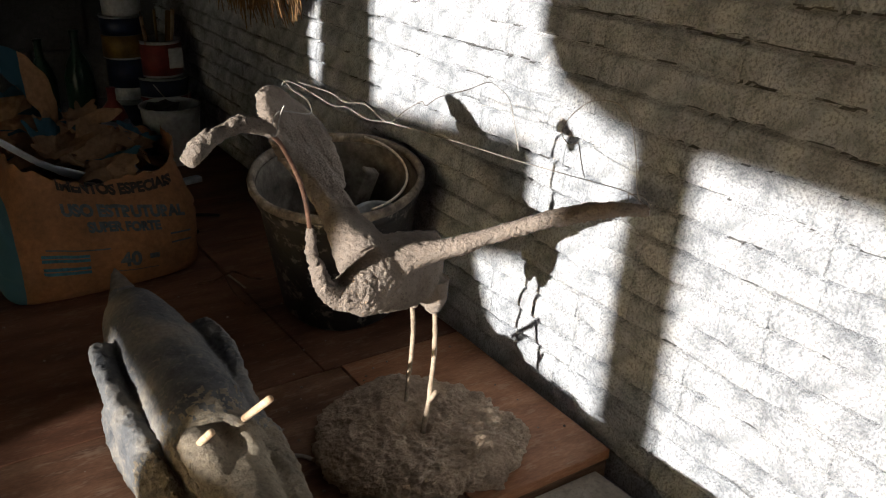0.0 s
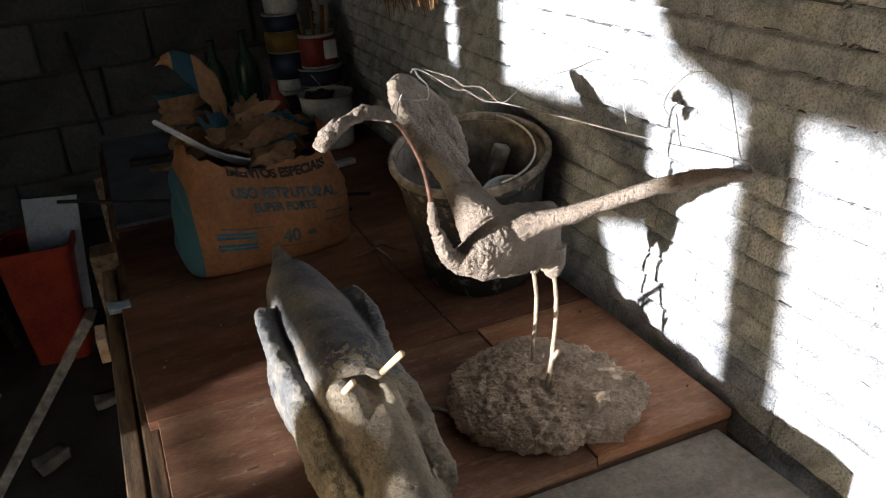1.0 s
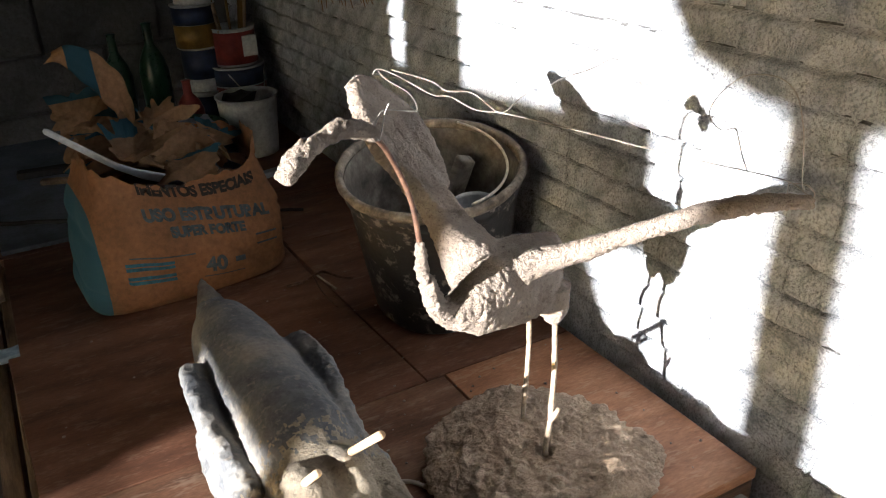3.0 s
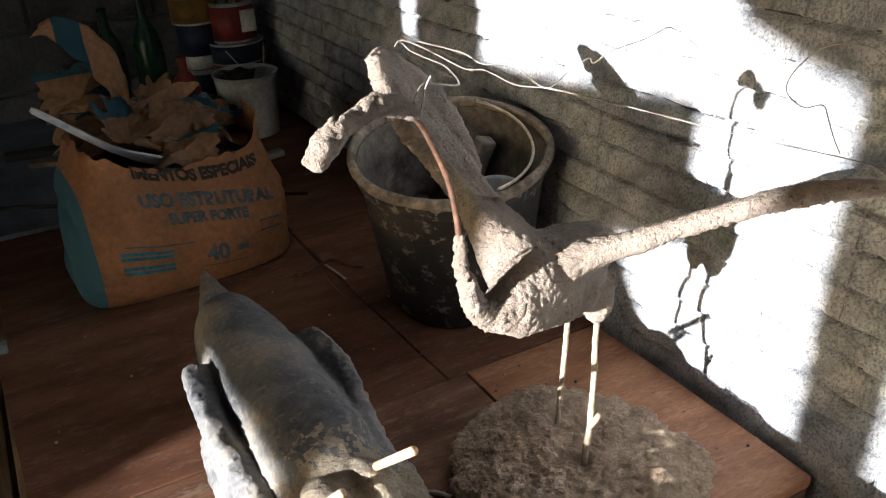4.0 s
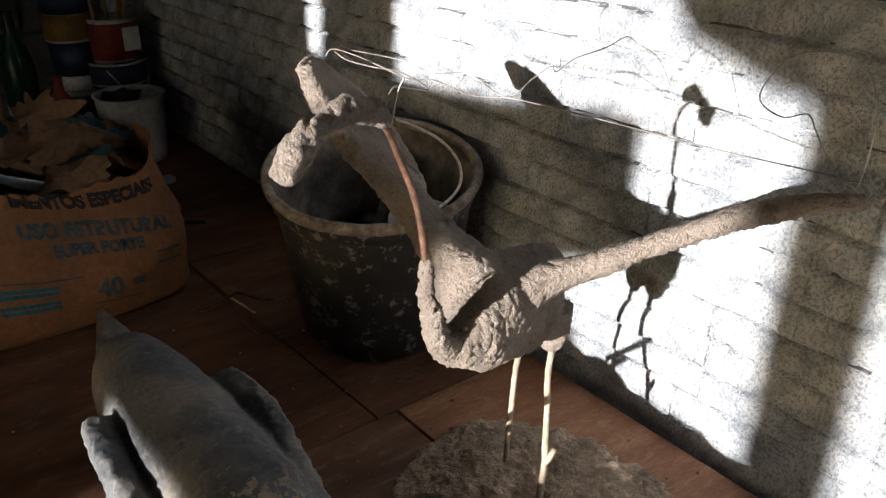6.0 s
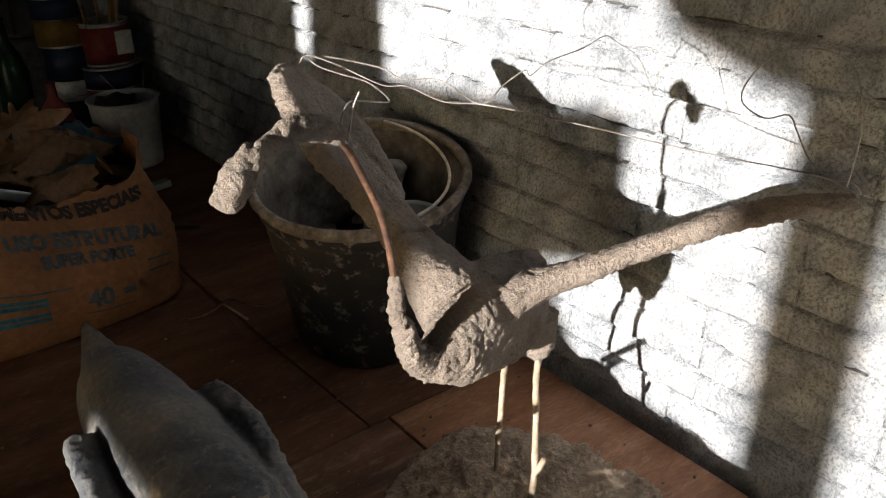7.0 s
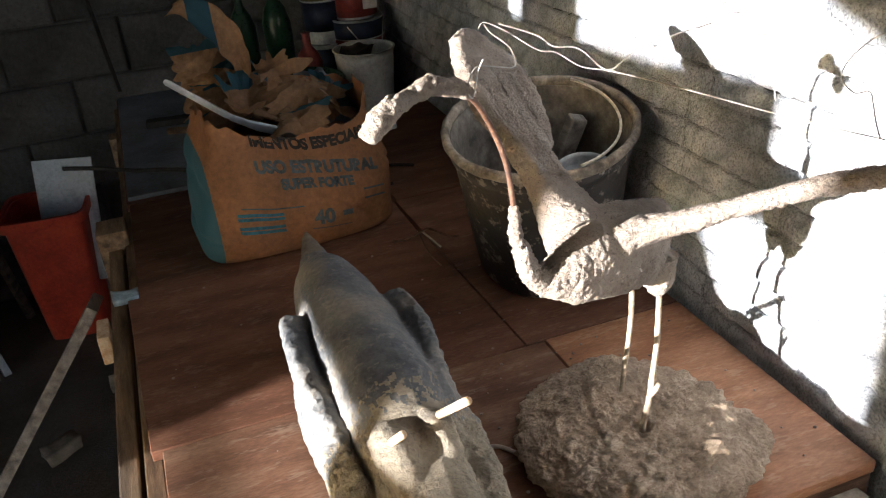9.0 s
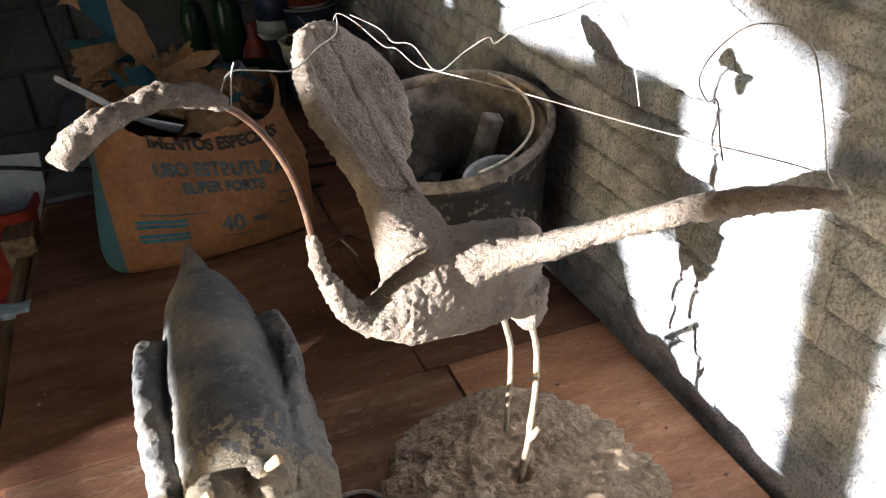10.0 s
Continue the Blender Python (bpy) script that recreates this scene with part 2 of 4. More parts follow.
def tube(pts, radius, sides=8, n=6, bm=None, rough=0.0, index=0):
    """A round rod along a smooth line; radius may be a number or one per point."""
    line = catmull(pts, n) if n > 1 else [Vector(p) for p in pts]
    rad = radius if isinstance(radius, (list, tuple)) else [radius] * len(pts)
    b = bm or bmesh.new()
    rings, side = [], None
    for i, p in enumerate(line):
        d = (line[min(i + 1, len(line) - 1)] - line[max(i - 1, 0)]).normalized()
        side = d.orthogonal().normalized() if side is None else (side - d * side.dot(d)).normalized()
        up = d.cross(side)
        f = i / (len(line) - 1) * (len(rad) - 1)
        k = min(int(f), len(rad) - 2) if len(rad) > 1 else 0
        r = rad[k] + (rad[min(k + 1, len(rad) - 1)] - rad[k]) * (f - k)
        ring = []
        for s in range(sides):
            a = 2 * math.pi * s / sides
            q = p + (side * math.cos(a) + up * math.sin(a)) * r
            if rough:
                q += noise.noise_vector(q * 90) * rough
            ring.append(b.verts.new(q))
        rings.append(ring)
    for r0, r1 in zip(rings, rings[1:]):
        for s in range(sides):
            f = b.faces.new((r0[s], r0[(s + 1) % sides], r1[(s + 1) % sides], r1[s]))
            f.material_index = index
    for f in (b.faces.new(rings[0][::-1]), b.faces.new(rings[-1])):
        f.material_index = index
    return b


def loft(sections, sides=20, bm=None):
    """A closed skin over rings: each is (centre, half-width vector, half-height vector, squareness)."""
    b = bm or bmesh.new()
    rings = []
    for c, u, v, sq in sections:
        c, u, v = Vector(c), Vector(u), Vector(v)
        ring = []
        for s in range(sides):
            a = 2 * math.pi * s / sides
            ca, sa = math.cos(a), math.sin(a)
            e = 2 / sq
            ring.append(b.verts.new(c + u * math.copysign(abs(ca) ** e, ca) + v * math.copysign(abs(sa) ** e, sa)))
        rings.append(ring)
    for r0, r1 in zip(rings, rings[1:]):
        for s in range(sides):
            b.faces.new((r0[s], r0[(s + 1) % sides], r1[(s + 1) % sides], r1[s]))
    b.faces.new(rings[0][::-1])
    b.faces.new(rings[-1])
    return b


def lathe(profile, sides=48, bm=None, centre=(0, 0), caps=True):
    b = bm or bmesh.new()
    rings = []
    for r, z in profile:
        rings.append([b.verts.new((centre[0] + r * math.cos(2 * math.pi * s / sides), centre[1] + r * math.sin(2 * math.pi * s / sides), z)) for s in range(sides)])
    for r0, r1 in zip(rings, rings[1:] if caps else rings[1:] + rings[:1]):
        for s in range(sides):
            b.faces.new((r0[s], r0[(s + 1) % sides], r1[(s + 1) % sides], r1[s]))
    if caps:
        b.faces.new(rings[0][::-1])
        b.faces.new(rings[-1])
    return b


def prism(outline, x0, x1, bm=None):
    """An upright plate: an outline in (y, z), extruded from x0 to x1."""
    b = bm or bmesh.new()
    a = [b.verts.new((x0, y, z)) for y, z in outline]
    c = [b.verts.new((x1, y, z)) for y, z in outline]
    n = len(outline)
    b.faces.new(a)
    b.faces.new(c[::-1])
    for i in range(n):
        b.faces.new((a[i], a[(i + 1) % n], c[(i + 1) % n], c[i]))
    return b


def fused(bm, voxel):
    """One skin over several overlapping closed shapes."""
    me = bpy.data.meshes.new("raw")
    bmesh.ops.recalc_face_normals(bm, faces=bm.faces)
    bm.to_mesh(me)
    bm.free()
    ob = new("raw", me)
    rm = ob.modifiers.new("skin", "REMESH")
    rm.mode, rm.voxel_size = "VOXEL", voxel
    sm = ob.modifiers.new("soft", "SMOOTH")
    sm.factor, sm.iterations = 0.5, 4
    dg = bpy.context.evaluated_depsgraph_get()
    out = bmesh.new()
    got = ob.evaluated_get(dg).to_mesh()
    out.from_mesh(got)
    ob.evaluated_get(dg).to_mesh_clear()
    bpy.data.objects.remove(ob)
    bpy.data.meshes.remove(me)
    return out


def roughen(bm, amounts):
    """Push the skin in and out: (size of the lumps in metres, depth)."""
    bm.normal_update()
    for v in bm.verts:
        d = 0.0
        for size, depth in amounts:
            d += noise.noise(v.co / size) * depth
        v.co += v.normal * d
    return bm


# ---- the large structure ----
TOP = 0.75       # the worktop
FACE = 0.865     # the face of the brick wall

thing("ground", box(-60, -60, -0.30, 60, 60, -0.02, 0), M_GROUND, "dry bare ground outside the shed", "ground", False, kind="structure")
thing("floor", box(-3.2, -1.6, -0.018, 0.9, 3.6, 0.0, 0), M_FLOOR, "dark dusty earth floor of the shed", "floor", False, kind="structure")
thing("ceiling", box(-3.2, -1.6, 2.45, 1.1, 3.6, 2.55, 0), M_CEIL, "dark sooty shed ceiling", "ceiling", False, kind="structure")
wall_north = thing("wall_north", box(-3.2, 3.36, 0, 1.1, 3.5, 2.45, 0), M_BACKWALL, "dark dirty block wall at the back", "wall", False, kind="structure")
wall_east = thing("wall_east", box(0.886, -1.6, 0, 1.05, 3.36, 2.45, 0), M_WALL, "rough limewashed brick wall with ribbed faces and open joints", "wall", False, kind="structure")

# unseen closing wall, added to hold back southern sky light from the far end
thing("wall_south", box(-3.2, -1.74, 0, 1.1, -1.6, 2.45, 0), M_BACKWALL, "unseen dark wall added to block sky light from the south", "wall", False, kind="structure")

# unseen mask for the low sun, its openings fitted to the sunlit patches
WX0, WX1 = -3.05, -3.0
bm = prism([(0.955, 0), (3.36, 0), (3.36, 2.45), (0.955, 2.45)], WX0, WX1)
prism([(0.64, 0), (0.955, 0), (0.955, 1.857), (0.64, 1.867)], WX0, WX1, bm)
prism([(0.64, 1.867), (0.892, 1.86), (0.902, 2.45), (0.645, 2.45)], WX0, WX1, bm)
prism([(0.9025, 2.05), (0.955, 2.05), (0.955, 2.45), (0.9025, 2.45)], WX0, WX1, bm)
prism([(0.53, 0), (0.64, 0), (0.64, 1.51), (0.53, 1.51)], WX0, WX1, bm)
prism([(0.085, 1.71), (0.245, 1.662), (0.145, 1.507), (0.46, 1.513), (0.64, 1.51), (0.64, 1.867), (0.39, 1.885), (0.092, 1.922)], WX0, WX1, bm)
# added piece that keeps sun off the lying bird's front flank
prism([(0.485, 1.40), (0.53, 1.40), (0.53, 1.511), (0.485, 1.5115)], WX0, WX1, bm)
prism([(-0.222, 0), (-0.110, 0), (-0.142, 2.0), (-0.250, 2.0)], WX0, WX1, bm)
prism([(-1.6, 2.012), (-0.11, 1.992), (0.02, 2.032), (0.072, 2.10), (0.10, 2.45), (-1.6, 2.45)], WX0, WX1, bm)
for k in range(16):   # added thin laths that dim the sun on the lying bird and table
    far = 0.54 if k < 11 and k % 2 else 0.20
    prism([(-0.13, 1.185 + 0.020 * k), (far, 1.185 + 0.020 * k), (far, 1.199 + 0.020 * k), (-0.13, 1.199 + 0.020 * k)], WX0, WX1, bm)
# added bar that keeps stray sun spots off the stone
prism([(-0.07, 1.462), (0.19, 1.462), (0.19, 1.518), (-0.07, 1.518)], WX0, WX1, bm)
thing("wall_west", bm, M_BEAM, "unseen timber mask with openings cut to shape the sunlight", "wall", False, kind="structure")


# ---- the worktop and what carries it ----
def ply_panel(table, x0, y0, x1, y1, z=TOP, skew=0.0, material=M_PLY):
    b = box(x0, y0, z - 0.018, x1, y1, z, 0.0015)
    for v in b.verts:
        v.co.x += skew * (v.co.y - y0)
    part("panel", b, material, table, smooth=False)


table = thing("work_table", None, None, "long work table of reddish worn plywood panels on timber", "table")
ply_panel(table, -0.020, 0.806, 0.592, 1.2465, TOP, 0.0, M_PLYDUST)
ply_panel(table, 0.596, 0.810, 0.852, 1.2485, TOP + 0.001, 0.0, M_PLYPALE)
ply_panel(table, -0.036, 1.2505, 0.560, 1.722, TOP + 0.0005, -0.03)
ply_panel(table, 0.5642, 1.2525, 0.854, 1.90, TOP - 0.001, -0.03)
ply_panel(table, -0.030, 1.726, 0.540, 2.20, TOP - 0.002)
ply_panel(table, 0.549, 1.904, 0.856, 2.20, TOP - 0.002)
ply_panel(table, -0.036, 2.204, 0.856, 3.12, TOP - 0.002)
part("side_board", box(-0.088, 0.95, 0.655, -0.058, 2.10, 0.722, 0.003, wobble=0.002), M_BEAM, table, "old timber side board", False)
part("side_board", box(-0.05, 0.83, 0.655, -0.022, 3.1, 0.728, 0.003), M_BEAM, table, "", False)
part("front_board", box(-0.02, 0.812, 0.645, 0.85, 0.842, 0.731, 0.003), M_PLYEDGE, table, "dark front board", False)
for x in (-0.05, 0.80):
    for y in (0.86, 2.02, 3.05):
        part("leg", box(x - 0.035, y - 0.035, 0, x + 0.035, y + 0.035, 0.73 if x > 0 else 0.655, 0.004), M_BEAM, table, "", False)
part("corner_block", box(-0.105, 2.02, 0.60, -0.04, 2.10, 0.765, 0.004, wobble=0.003), M_BEAM, table, "sawn timber block at the table's side", False)
part("lath", box(-0.112, 1.63, 0.68, -0.09, 1.70, 0.738, 0.003, wobble=0.002), M_BAMBOO, table, "pale broken end of a lath", False)

slab = thing("front_bench", None, None, "dusty pale board bench butted against the table", "bench")
b = box(-0.1, 0.15, 0.70, 0.815, 0.80, 0.732, 0.004, wobble=0.003)
for v in b.verts:
    if v.co.x > 0.5:
        v.co.x += (0.80 - v.co.y) * 0.25 if v.co.y < 0.7 else 0
        v.co.x = min(v.co.x, 0.86)
part("top", b, M_SLAB, slab, "", False)
for x in (-0.05, 0.78):
    for y in (0.2, 0.75):
        part("leg", box(x - 0.03, y - 0.03, 0, x + 0.03, y + 0.03, 0.70, 0.004), M_BEAM, slab, "", False)


# ---- the standing bird ----
def standing_bird():
    b = loft([   # body, from the chest to the tail
        ((0.424, 0.910, 1.090), (0, 0.007, 0), (0, 0, 0.008), 2),
        ((0.440, 0.918, 1.084), (0.004, 0.022, 0), (0, 0, 0.022), 2),
        ((0.468, 0.932, 1.081), (0.006, 0.040, 0), (0, 0, 0.040), 2.1),
        ((0.505, 0.948, 1.081), (0.008, 0.050, 0), (0, 0, 0.050), 2.2),
        ((0.550, 0.960, 1.074), (0.010, 0.049, 0), (0, 0, 0.052), 2.3),
        ((0.592, 0.971, 1.067), (0.010, 0.041, 0), (0, 0, 0.052), 2.3),
        ((0.622, 0.978, 1.066), (0.008, 0.028, 0), (0, 0, 0.044), 2.2),
        ((0.636, 0.982, 1.070), (0.004, 0.012, 0), (0, 0, 0.022), 2)], 24)
    # raised wing, seen broadside
    root, s = Vector((0.492, 1.005, 1.135)), Vector((-0.1005, 0.8272, 0.5528))
    c, n = Vector((0.858, 0.353, -0.372)), Vector((-0.503, 0.437, -0.7455))
    secs = []
    for t, lo, hi, th in ((-0.06, -0.040, 0.055, 0.036), (-0.02, -0.036, 0.042, 0.024), (0.015, -0.034, 0.040, 0.015), (0.04, -0.038, 0.042, 0.011), (0.07, -0.044, 0.045, 0.0095), (0.088, -0.049, 0.059, 0.009), (0.105, -0.053, 0.072, 0.0085),
                          (0.145, -0.056, 0.094, 0.008), (0.185, -0.050, 0.103, 0.0075), (0.215, -0.040, 0.101, 0.007), (0.235, -0.031, 0.094, 0.0065), (0.250, -0.022, 0.084, 0.006), (0.264, -0.004, 0.064, 0.006), (0.278, 0.020, 0.046, 0.0055)):
        secs.append((root + s * t + c * ((lo + hi) / 2), c * ((hi - lo) / 2), n * th, 3.2))
    loft(secs, 32, b)
    tube([root + s * t + c * q - n * 0.004 for t, q in ((0.0, -0.02), (0.07, -0.034), (0.14, -0.044), (0.20, -0.036), (0.245, -0.012))], [0.012, 0.010, 0.009, 0.009, 0.007], 10, 4, b)
    # the other wing, seen along its edge
    ch = Vector((0.66, 0.66, -0.35)).normalized()
    up = Vector((0.02, 0.45, 0.89)).normalized()
    secs = []
    for p, w, th, off in (((0.470, 0.925, 1.088), 0.030, 0.030, 0.02), ((0.510, 0.928, 1.100), 0.036, 0.026, 0.02), ((0.550, 0.922, 1.110), 0.036, 0.019, 0.018), ((0.590, 0.902, 1.121), 0.028, 0.0135, 0.016), ((0.635, 0.868, 1.143), 0.023, 0.0105, 0.015), ((0.690, 0.820, 1.173), 0.026, 0.0105, 0.015),
                          ((0.730, 0.785, 1.188), 0.025, 0.0105, 0.012), ((0.758, 0.764, 1.193), 0.022, 0.0100, 0.008), ((0.778, 0.752, 1.193), 0.018, 0.009, 0.006), ((0.792, 0.744, 1.191), 0.010, 0.007, 0.004)):
        secs.append((Vector(p) + ch * off, ch * w, up * th, 2.8))
    loft(secs, 24, b)
    # neck stump, hips
    tube([(0.390, 0.895, 1.192), (0.392, 0.897, 1.165), (0.402, 0.902, 1.130), (0.415, 0.908, 1.100), (0.450, 0.925, 1.075)], [0.005, 0.0075, 0.009, 0.012, 0.022], 12, 4, b)
    tube([(0.605, 0.965, 1.045), (0.607, 0.960, 1.012), (0.608, 0.960, 0.992)], [0.030, 0.020, 0.006], 10, 3, b)
    tube([(0.585, 0.985, 1.045), (0.588, 0.988, 1.012), (0.589, 0.989, 0.990)], [0.030, 0.018, 0.005], 10, 3, b)
    # the head and long beak
    tube([(0.345, 0.878, 1.318), (0.330, 0.874, 1.328), (0.305, 0.862, 1.337), (0.278, 0.848, 1.335), (0.262, 0.838, 1.334), (0.246, 0.827, 1.327), (0.234, 0.819, 1.318)],
         [0.005, 0.0085, 0.0105, 0.0088, 0.0100, 0.0100, 0.007], 12, 4, b)
    b = fused(b, 0.0019)
    roughen(b, ((0.05, 0.0025), (0.016, 0.0008)))
    b.normal_update()
    for v in b.verts:   # crusts, crumbs, torn edges and cracks
        crust = 0.15 + 0.6 * max(0.0, noise.noise(v.co / 0.040 + Vector((3, 1, 7))) + 0.05)
        crumb = max(0.0, noise.noise(v.co / 0.0050)) + 0.6 * max(0.0, noise.noise(v.co / 0.0026))
        crack = max(0.0, 0.09 - abs(noise.noise(v.co / 0.030 + Vector((0, 4, 0))))) * 11
        at_neck = v.co.x < 0.440 and v.co.z < 1.2
        if at_neck:
            crust = 0.62
        elif v.co.x < 0.36:
            crust = 0.22
        w = v.co - root
        on_wing = w.dot(s) > 0.02 and abs(w.dot(n)) < 0.03 and v.co.x < 0.66
        if v.co.x > 0.60 and v.co.z > 1.10:   # the low wing's smooth top and torn underside
            crust = 0.05 if v.normal.dot(up) > 0.2 else 0.6
        if on_wing:   # strokes of the spatula along the raised wing, a ridge beside its spine, ragged rims
            q, face = w.dot(c), -v.normal.dot(n)
            v.co += v.normal * 0.0020 * noise.noise(Vector((q / 0.012, w.dot(s) / 0.11, 2.0)))
            spine = 0.016 + 0.005 * noise.noise(Vector((w.dot(s) / 0.03, 5, 0)))
            if face > 0.3:
                v.co -= n * (0.0035 * max(0.0, min(1.0, (spine - q) / 0.006)) - 0.0035 * max(0.0, 1 - abs(q - spine - 0.001) / 0.004))
            crust = 0.08 if abs(face) > 0.6 else 0.6
        v.co += v.normal * (0.0055 * crust * crumb + 0.0010 * noise.noise(v.co / 0.0040) + 0.0022 * (abs(noise.noise(v.co / 0.012)) - 0.3) - 0.0034 * crack * min(1.0, crust + 0.25))
    # legs, neck rod, wires
    tube([(0.589, 0.989, 1.000), (0.596, 0.999, 0.972), (0.606, 1.014, 0.935), (0.604, 1.016, 0.885), (0.597, 1.012, 0.850), (0.590, 1.009, 0.800)], 0.0035, 8, 4, b, 0.0012, 1)
    tube([(0.608, 0.961, 1.000), (0.616, 0.968, 0.975), (0.622, 0.976, 0.940), (0.612, 0.964, 0.895), (0.596, 0.948, 0.855), (0.578, 0.936, 0.805)], 0.0038, 8, 4, b, 0.0012, 1)
    tube([(0.594, 0.946, 0.852), (0.600, 0.944, 0.858), (0.606, 0.943, 0.868)], [0.004, 0.004, 0.003], 7, 2, b, 0.0005, 1)
    tube([(0.336, 0.877, 1.322), (0.352, 0.887, 1.308), (0.369, 0.899, 1.282), (0.382, 0.900, 1.250), (0.388, 0.898, 1.220), (0.391, 0.895, 1.175)], 0.0029, 8, 5, b, 0, 2)
    w = 0.00068
    tube([(0.345, 0.878, 1.319), (0.341, 0.884, 1.324), (0.338, 0.876, 1.328), (0.341, 0.871, 1.320), (0.347, 0.876, 1.316), (0.352, 0.874, 1.338), (0.356, 0.871, 1.349)], w, 6, 5, b, 0, 3)
    tube([(0.340, 0.876, 1.322), (0.352, 0.880, 1.340), (0.376, 0.892, 1.334), (0.401, 0.905, 1.327), (0.436, 0.99, 1.318), (0.470, 1.09, 1.300), (0.490, 1.17, 1.290), (0.497, 1.205, 1.292)], w, 6, 5, b, 0, 3)
    tube([(0.497, 1.225, 1.283), (0.502, 1.215, 1.292), (0.512, 1.172, 1.288), (0.520, 1.10, 1.279), (0.523, 1.06, 1.285), (0.527, 1.01, 1.280), (0.531, 0.961, 1.287), (0.555, 0.938, 1.281), (0.60, 0.902, 1.267),
          (0.66, 0.855, 1.247), (0.71, 0.815, 1.232), (0.745, 0.79, 1.222), (0.775, 0.765, 1.212), (0.790, 0.752, 1.198)], w, 6, 5, b, 0, 3)
    tube([(0.510, 1.19, 1.294), (0.518, 1.10, 1.297), (0.520, 1.06, 1.292), (0.525, 1.01, 1.300), (0.531, 0.961, 1.287), (0.556, 0.958, 1.300), (0.578, 0.955, 1.310), (0.585, 0.955, 1.304), (0.605, 0.952, 1.314),
          (0.650, 0.955, 1.318), (0.690, 0.965, 1.322), (0.706, 0.964, 1.314), (0.704, 0.935, 1.305), (0.696, 0.912, 1.285), (0.692, 0.895, 1.255), (0.690, 0.889, 1.245)], w * 0.9, 6, 5, b, 0, 3)
    tube([(0.783, 0.752, 1.205), (0.765, 0.742, 1.225), (0.748, 0.732, 1.262), (0.738, 0.729, 1.290), (0.738, 0.742, 1.320), (0.735, 0.765, 1.333), (0.728, 0.800, 1.328), (0.710, 0.815, 1.308), (0.695, 0.812, 1.290), (0.680, 0.780, 1.285),
          (0.668, 0.752, 1.296), (0.662, 0.740, 1.288), (0.655, 0.728, 1.278), (0.649, 0.715, 1.268)], w, 6, 6, b, 0, 3)
    tube([(0.775, 0.765, 1.213), (0.790, 0.775, 1.188), (0.797, 0.760, 1.186), (0.790, 0.742, 1.20), (0.782, 0.748, 1.212), (0.776, 0.765, 1.21)], w, 6, 5, b, 0, 3)
    return b


thing("bird_sculpture", standing_bird(), [M_CLAY, M_LEG, M_COPPER, M_WIRE], "unfinished long-beaked pale clay bird on a wire frame", "sculpture")


